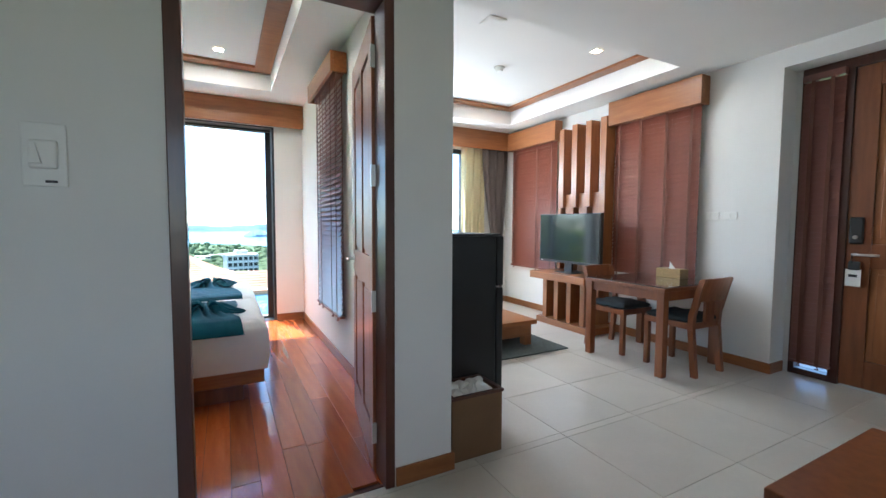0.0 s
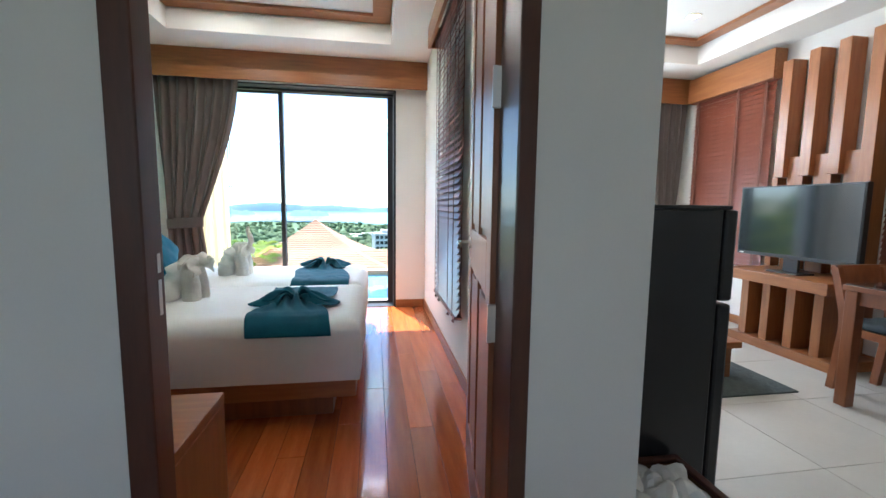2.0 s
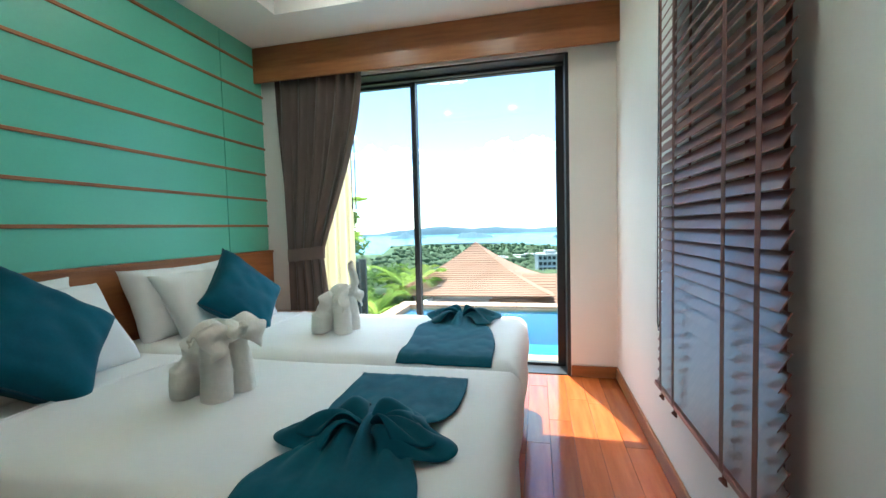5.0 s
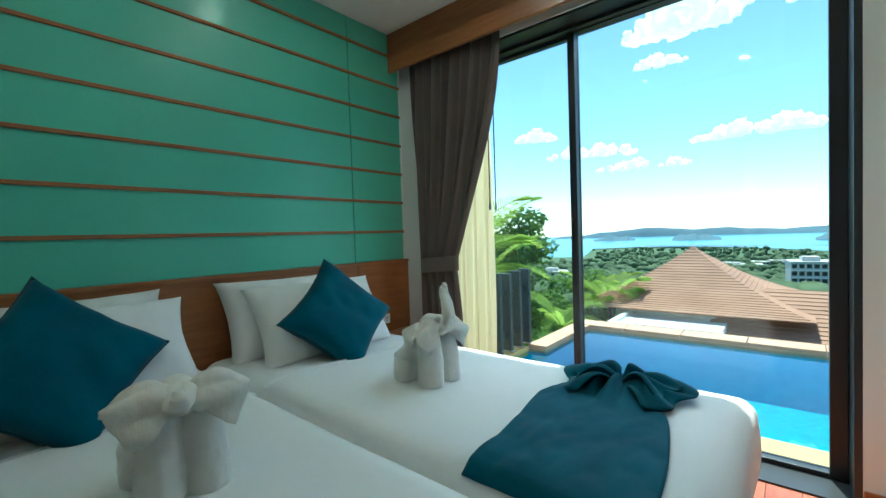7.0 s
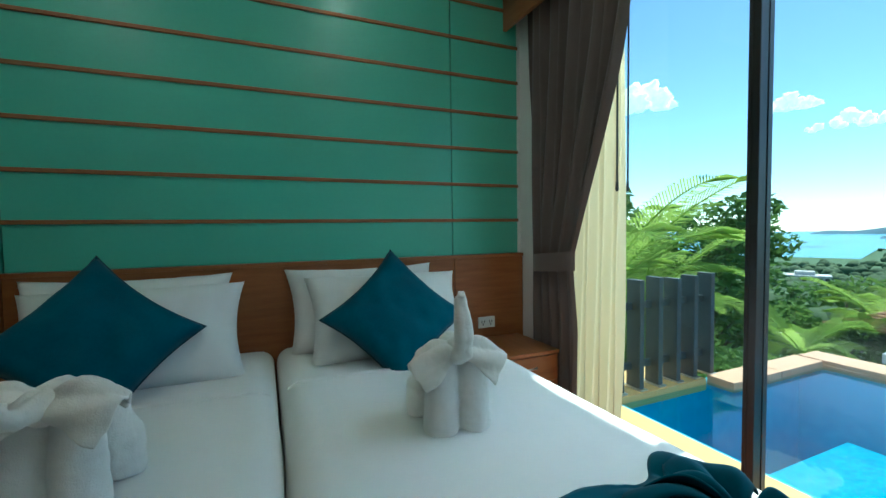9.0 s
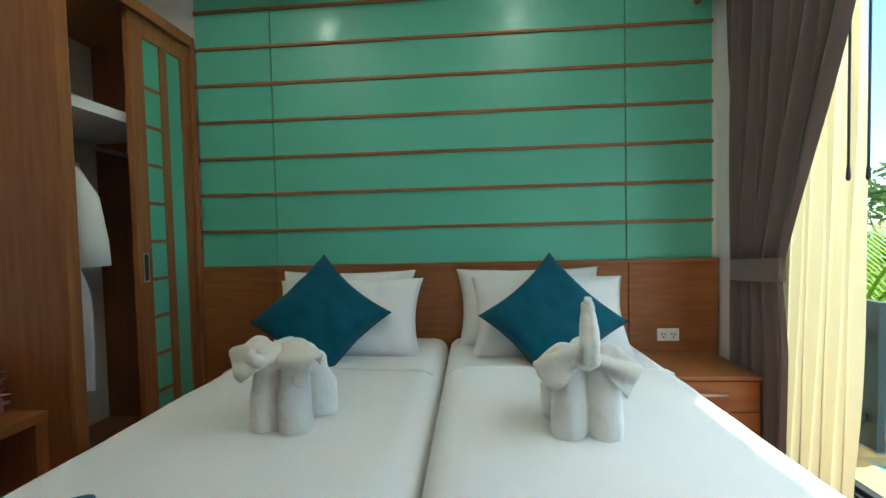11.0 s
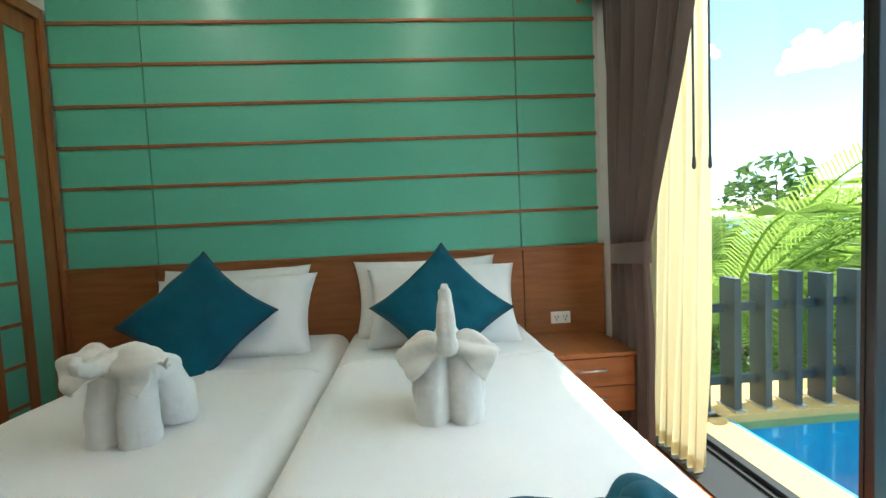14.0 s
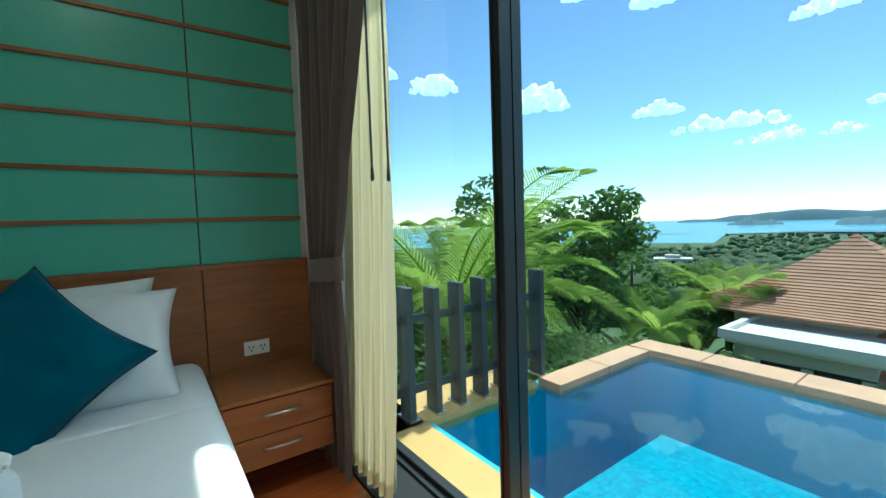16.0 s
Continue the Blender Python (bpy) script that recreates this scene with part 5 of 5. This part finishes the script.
def crowns(name, count, d0, d1, a0, a1, s0, s1, material, seed, label):
    """Many tree crowns joined into one sheet of woodland."""
    rnd = random.Random(seed)
    base = bmesh.new()
    bmesh.ops.create_icosphere(base, subdivisions=2, radius=1.0)
    bv = [v.co.copy() for v in base.verts]
    bf = [[v.index for v in f.verts] for f in base.faces]
    base.free()
    vs, fs = [], []
    for _ in range(count):
        a = rnd.uniform(a0, a1)
        d = d0 * (d1 / d0) ** (rnd.random() ** 0.8)
        x, y = -d * math.sin(a), 6 + d * math.cos(a)
        if d > 0.93 * coast(a) * (1.0 if a < 0.35 else 0.62):
            continue
        s = rnd.uniform(s0, s1) * (0.6 + 0.4 * min(1, d / 150))
        o = len(vs)
        z = max(ground_z(x, y), -57.0) + s * 0.5
        q = Vector((rnd.random() * 50, rnd.random() * 50, 0))
        for v in bv:
            k = s * (1 + 0.55 * noise.noise(v * 2.3 + q))
            vs.append((x + v.x * k, y + v.y * k, z + v.z * k * 0.85))
        fs += [[i + o for i in f] for f in bf]
    me = bpy.data.meshes.new(name)
    me.from_pydata(vs, [], fs)
    me.materials.append(material)
    me.polygons.foreach_set("use_smooth", [True] * len(me.polygons))
    return tagged(new(name, me), label, "woodland", kind="stuff")


crowns("woodland", 4200, 55, 1300, radians(-50), radians(75), 3.5, 7.0, WOODS, 1, "dense green woodland on the plain below, haze painted into its colour")
crowns("woodland", 3800, 50, 1300, radians(-50), radians(75), 3.0, 6.0, WOODS2, 2, "lighter green trees scattered on the plain below, haze painted into their colour")


def leaf_cloud(bm, centre, radius, count, size, rnd, squash=0.8):
    for _ in range(count):
        d = Vector((rnd.gauss(0, 1), rnd.gauss(0, 1), rnd.gauss(0, 1))).normalized()
        p = Vector(centre) + Vector((d.x, d.y, d.z * squash)) * radius * (0.35 + 0.65 * rnd.random() ** 0.5)
        t = Vector((rnd.gauss(0, 1), rnd.gauss(0, 1), rnd.gauss(0, 0.6))).normalized()
        s = t.cross(Vector((rnd.gauss(0, 1), rnd.gauss(0, 1), rnd.gauss(0, 1)))).normalized()
        L = size * rnd.uniform(0.6, 1.3)
        a, b, c, e = p - t * L, p + s * L * 0.35, p + t * L, p - s * L * 0.35
        bm.faces.new([bm.verts.new(q) for q in (a, b, c, e)])


def tree(x, y, top, spread, seed, leaf, label, clumps=16, leaves=170, size=0.16):
    rnd = random.Random(seed)
    z0 = ground_z(x, y) - 0.2
    t = empty("tree", x, y, z0, label, "tree", "garden trees")
    H = top - z0
    bm = bmesh.new()
    add_tube(bm, [(0, 0, 0), (0.1, 0.05, H * 0.3), (0.0, 0.1, H * 0.6), (0.1, 0, H * 0.85)], [0.16, 0.12, 0.08, 0.03], 8)
    crown = bmesh.new()
    for k in range(clumps):
        a = rnd.uniform(0, 6.283)
        r = spread * (0.25 + 0.75 * rnd.random() ** 0.6)
        z = H * rnd.uniform(0.42, 0.97)
        r *= 1.1 - 0.6 * abs(z / H - 0.65) / 0.35 if z / H > 0.65 else 1.0
        p = (r * math.cos(a), r * math.sin(a), z)
        add_tube(bm, [(0.03, 0.05, z * 0.6), (p[0] * 0.5, p[1] * 0.5, z * 0.85), p], [0.05, 0.035, 0.012], 6)
        leaf_cloud(crown, p, spread * rnd.uniform(0.28, 0.45), leaves, size, rnd, 0.7)
    part("trunk", bm, BARK, t, smooth=True)
    part("crown", crown, leaf, t, "dense small green leaves")


tree(-7.4, 15.6, 1.75, 2.1, 1, LEAF, "dark green leafy garden tree beyond the pool", 26, 220, 0.14)
tree(-9.5, 14.0, 2.2, 2.0, 2, LEAF, "dark green leafy garden tree behind the palms", 22, 200, 0.15)
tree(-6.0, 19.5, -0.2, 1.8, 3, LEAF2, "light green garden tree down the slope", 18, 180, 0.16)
tree(-9.0, 21.0, 0.2, 2.3, 4, LEAF, "dark green garden tree down the slope", 18, 180, 0.18)
tree(-7.0, 10.5, 0.3, 1.7, 5, LEAF, "dark green bushy tree behind the fence", 20, 200, 0.13)


def frond(bm, base, yaw, length, rise, droop, rnd, width=0.5):
    pts = []
    n = 16
    for i in range(n + 1):
        u = i / n
        r = length * u * (1 - 0.18 * u)
        pts.append(Vector(base) + Vector((r * math.cos(yaw), r * math.sin(yaw), rise * length * u - droop * length * u * u)))
    add_tube(bm, pts, [0.022 * (1 - 0.85 * i / n) for i in range(n + 1)], 5)
    side = Vector((-math.sin(yaw), math.cos(yaw), 0))
    m = 52
    for i in range(4, m + 1):
        u = i / m
        k = min(n - 1, int(u * n))
        f = u * n - k
        p = pts[k].lerp(pts[k + 1], f)
        d = (pts[k + 1] - pts[k]).normalized()
        L = width * (math.sin(math.pi * (0.12 + 0.86 * u)) ** 0.6) * rnd.uniform(0.85, 1.1)
        for s in (-1, 1):
            v = (side * s * 0.75 + d * 0.65 + Vector((0, 0, 0.25))).normalized()
            q1 = p + v * L * 0.55
            q2 = p + v * L + Vector((0, 0, -0.28 * L))
            w = d * 0.009
            a = [bm.verts.new(c) for c in (p - w, p + w, q1 + w * 1.2, q2, q1 - w * 1.2)]
            bm.faces.new(a)


def palm(x, y, top, length, count, seed, label, width=0.5):
    rnd = random.Random(seed)
    z0 = ground_z(x, y) - 0.2
    p = empty("palm_tree", x, y, z0, label, "palm tree", "palms")
    H = top - z0
    part("trunk", tube([(0, 0, 0), (0.08, 0, H * 0.4), (0.02, 0.04, H * 0.8), (0, 0, H)], [0.13, 0.1, 0.085, 0.06], 10), BARK, p, smooth=True)
    for k in range(count):
        bm = bmesh.new()
        frond(bm, (0, 0, H), k * 2.39996 + rnd.uniform(-0.2, 0.2), length * rnd.uniform(0.8, 1.1), rnd.uniform(0.45, 1.5), rnd.uniform(0.5, 0.9), rnd, width)
        part("frond", bm, PALM, p)


palm(-4.4, 8.5, -0.1, 2.5, 26, 1, "yellow-green palm with long arching fronds beside the fence", 0.6)
palm(-5.0, 10.4, -0.3, 2.2, 16, 2, "green palm with drooping fronds behind the fence")
palm(-4.6, 18.5, -1.5, 1.9, 14, 3, "small fan-like palm down the slope", 0.7)
palm(-4.9, 15.2, -1.75, 1.2, 12, 4, "small palm beside the neighbouring house", 0.6)


def shrubs():
    rnd = random.Random(8)
    bm = bmesh.new()
    for _ in range(150):
        a = rnd.uniform(radians(18), radians(75))
        d = rnd.uniform(5.2, 14)
        x, y = -d * math.sin(a) - 0.3, 6 + d * math.cos(a)
        if x > -2.8 and y < 9.4:
            continue
        leaf_cloud(bm, (x, y, ground_z(x, y) + rnd.uniform(0.3, 1.1)), rnd.uniform(0.5, 0.9), 150, 0.11, rnd, 0.7)
    for _ in range(90):
        x, y = rnd.uniform(-5.5, -1.9), rnd.uniform(9.3, 13.0)
        leaf_cloud(bm, (x, y, -0.75 - 0.24 * (y - 9.0) + rnd.uniform(-0.5, 0.15)), rnd.uniform(0.35, 0.65), 130, 0.09, rnd, 0.7)
    for _ in range(40):
        x, y = rnd.uniform(-3.3, -2.6), rnd.uniform(6.6, 9.4)
        leaf_cloud(bm, (x, y, rnd.uniform(-1.1, -0.45)), rnd.uniform(0.25, 0.4), 120, 0.08, rnd, 0.7)
    for _ in range(60):
        x, y = rnd.uniform(-4.5, 5.5), rnd.uniform(9.6, 13.5)
        leaf_cloud(bm, (x, y, -2.3 + rnd.uniform(-0.5, 0.3)), rnd.uniform(0.4, 0.8), 110, 0.11, rnd, 0.7)
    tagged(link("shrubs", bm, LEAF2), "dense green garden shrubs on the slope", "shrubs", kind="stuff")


shrubs()


# ---- neighbouring house ----
def hip_roof(parent, cx, cy, hx, hy, z0, z1, ridge, courses, flare):
    """Stepped courses of shingle from the eaves to the ridge."""
    for k in range(courses):
        u0, u1 = k / courses, (k + 1) / courses
        def ring(u):
            s = 1 - u
            return max(0.03, (hx - ridge) * s) + ridge, max(0.03, hy * s), z0 + (z1 - z0) * (u * (1 - flare) + flare * u * u)
        ax, ay, az = ring(u0)
        bx, by, bz = ring(u1)
        bm = bmesh.new()
        lo = [bm.verts.new((cx + sx * ax, cy + sy * ay, az + 0.022)) for sx, sy in ((-1, -1), (1, -1), (1, 1), (-1, 1))]
        hi = [bm.verts.new((cx + sx * bx, cy + sy * by, bz + 0.004)) for sx, sy in ((-1, -1), (1, -1), (1, 1), (-1, 1))]
        dn = [bm.verts.new((v.co.x, v.co.y, v.co.z - 0.035)) for v in lo]
        for i in range(4):
            j = (i + 1) % 4
            bm.faces.new((lo[i], lo[j], hi[j], hi[i]))
            bm.faces.new((dn[i], dn[j], lo[j], lo[i]))
        part("shingle_course", bm, SHINGLE, parent)


def villa():
    h = empty("neighbouring_villa", -1.5, 19.5, -6.5, "villa with terracotta shingle hip roofs below the pool", "house")
    o = Vector((-1.5, 19.5, -6.5))
    r = part("roof", box(-3.4, -2.4, 5.15, 1.9, 3.6, 5.2), SHINGLE, h, "terracotta shingle pyramid roof")
    hip_roof(r, -2.05 + 1.5 - 0.2, 20.1 - 19.5, 3.1, 3.1, 5.2, 7.0, 0.0, 26, 0.45)
    w = part("roof", box(-0.4, -3.4, 4.35, 9.0, 2.6, 4.4), SHINGLE, h, "long terracotta shingle hip roof")
    hip_roof(w, 4.3, -0.4, 5.2, 3.2, 4.4, 5.75, 3.0, 18, 0.15)
    part("wall", boxes((-2.6, -1.9, 0.0, 1.2, 2.8, 5.15), (0.2, -2.7, 0.0, 8.6, 2.2, 4.35)), CONCRETE, h)
    fl = part("flat_roof", boxes((-2.1, -3.9, 4.75, 0.5, -1.7, 4.95), bevel=0.02), PLASTIC, h, "white flat roof with a parapet")
    part("parapet", boxes((-2.2, -4.0, 4.85, 0.6, -3.85, 5.05), (-2.2, -3.85, 4.85, -2.05, -1.7, 5.05)), PLASTIC, fl)
    part("wall", boxes((-1.8, -3.6, 0.0, 0.3, -1.9, 4.75)), CONCRETE, h)
    for x in (-1.5, -0.6):
        part("window", box(x, -3.62, 3.5, x + 0.7, -3.6, 4.4), SHADEGLASS, h)
    for x in (1.0, 3.0, 5.0, 7.0):
        part("window", box(x, -2.72, 2.6, x + 1.1, -2.7, 4.0), SHADEGLASS, h)


villa()


def block(x, y, z, w, d, floors, bays, turn, label):
    b = empty("apartment_building", x, y, z, label, "building", "", turn)
    fh = 3.2
    part("wall", boxes((-w / 2, -d / 2, -6, w / 2, d / 2, floors * fh), (-w / 2 - 0.3, -d / 2 - 0.3, floors * fh, w / 2 + 0.3, d / 2 + 0.3, floors * fh + 0.7)), CONCRETE, b)
    part("roof", box(-w / 5, -d / 4, floors * fh + 0.7, w / 5, d / 4, floors * fh + 2.6), CONCRETE, b)
    for k in range(floors):
        for j in range(bays):
            x0 = -w / 2 + (j + 0.15) * w / bays
            part("window", box(x0, -d / 2 - 0.05, k * fh + 0.9, x0 + 0.7 * w / bays, -d / 2 + 0.02, k * fh + 2.7), SHADEGLASS, b)
        part("balcony", box(-w / 2, -d / 2 - 0.8, k * fh - 0.1, w / 2, -d / 2, k * fh + 0.15), PLASTIC, b)


block(7.0, 250, -32, 15, 14, 5, 6, 8, "grey apartment block among the trees on the plain")
block(-122, 262, -35, 20, 12, 3, 7, 28, "long white low building among the trees")
block(-60, 620, -52, 70, 20, 2, 12, 5, "long pale low building far on the plain")
block(-10, 700, -54, 60, 20, 2, 12, 2, "long pale hall with a light roof far on the plain")


# ---- clouds ----
def cloud(a, el, r, w, h, seed):
    rnd = random.Random(seed)
    bm = bmesh.new()
    n = 30
    for k in range(n):
        u = rnd.uniform(-1, 1)
        rad = h * (0.16 + 0.46 * (1 - u * u) ** 0.8 * rnd.random() ** 0.8)
        res = bmesh.ops.create_icosphere(bm, subdivisions=3, radius=rad)
        rise = h * 0.8 * (1 - u * u) * rnd.random() ** 1.6
        off = Vector((u * w / 2, rnd.uniform(-0.5, 0.5) * h, rad * 0.4 + rise))
        for v in res["verts"]:
            q = (v.co + off) / h
            v.co = v.co * (1 + 0.55 * noise.noise(q * 3.5 + Vector((seed, 0, 0))) + 0.5 * noise.noise(q * 9.0 + Vector((seed, 3, 0)))) + off
            if v.co.z < 0:
                v.co.z *= 0.3
    ob = link("cloud", bm, CLOUD, smooth=True)
    ob.matrix_basis = pose(-r * math.sin(a) * math.cos(el), r * math.cos(a) * math.cos(el), r * math.sin(el), 0, 0, math.degrees(a))
    tagged(ob, "bright white fair-weather cloud in the sky", "cloud", "clouds", kind="structure")


for a, el, w, h, s in ((42, 14, 330, 100, 1), (27, 12, 200, 45, 2), (20, 9.5, 420, 50, 3), (14, 7.5, 420, 40, 4), (2, 10, 520, 60, 5), (-3, 23, 620, 130, 6), (10, 22, 420, 110, 7), (26, 24, 260, 80, 8), (35, 26, 200, 55, 9), (55, 17, 220, 70, 10), (62, 19, 140, 50, 11), (12, 19, 200, 40, 12), (-14, 15, 500, 60, 13), (-22, 26, 500, 120, 14), (-8, 8, 300, 35, 15)):
    cloud(radians(a), radians(el), 2200, w, h, s)


# ---- floor pieces ----
def floor_planks():
    rnd = random.Random(4)
    w = 0.125
    x = -1.985
    meshes = {}
    while x < 0.9:
        y = 1.976 - rnd.uniform(0, 0.8)
        while y < 5.75:
            L = rnd.choice((0.8, 1.1, 1.4))
            y0, y1 = max(1.976, y), min(5.755, y + L)
            if y1 - y0 > 0.05:
                x1 = min(0.903, x + w)
                key = (round(x1 - x, 3), round(y1 - y0, 3))
                if key not in meshes:
                    bm = box(0.0008, 0.001, -0.012, key[0] - 0.0008, key[1] - 0.001, 0.0, 0.0012)
                    me = bpy.data.meshes.new("plank")
                    bm.to_mesh(me)
                    bm.free()
                    me.materials.append(PLANK)
                    meshes[key] = me
                ob = new("plank", meshes[key])
                ob.location = (x, y0, 0)
                ob.parent = floor_bed
            y += L
        x += w


floor_planks()


def floor_tiles():
    s = 0.6
    meshes = {}
    for i in range(-2, 8):
        for j in range(-3, 10):
            x0, x1 = max(-1.2, i * s - 0.05), min(4.22, (i + 1) * s - 0.05)
            y0, y1 = max(-1.7, j * s + 0.1), min(5.6, (j + 1) * s + 0.1)
            spans = [(x0, x1, y0, y1)]
            if y1 > 1.955:
                spans = [(x0, x1, y0, 1.955), (max(x0, 0.998), x1, max(y0, 1.955), y1)]
            for a, b, c, d in spans:
                if b > 4.0 and c > 1.8:
                    b = min(b, 4.0)
                if b - a < 0.02 or d - c < 0.02:
                    continue
                key = (round(b - a, 3), round(d - c, 3))
                if key not in meshes:
                    bm = box(0.0015, 0.0015, -0.01, key[0] - 0.0015, key[1] - 0.0015, 0.0, 0.001)
                    me = bpy.data.meshes.new("tile")
                    bm.to_mesh(me)
                    bm.free()
                    me.materials.append(TILE)
                    meshes[key] = me
                ob = new("tile", meshes[key])
                ob.location = (a, c, 0)
                ob.parent = floor_liv


floor_tiles()
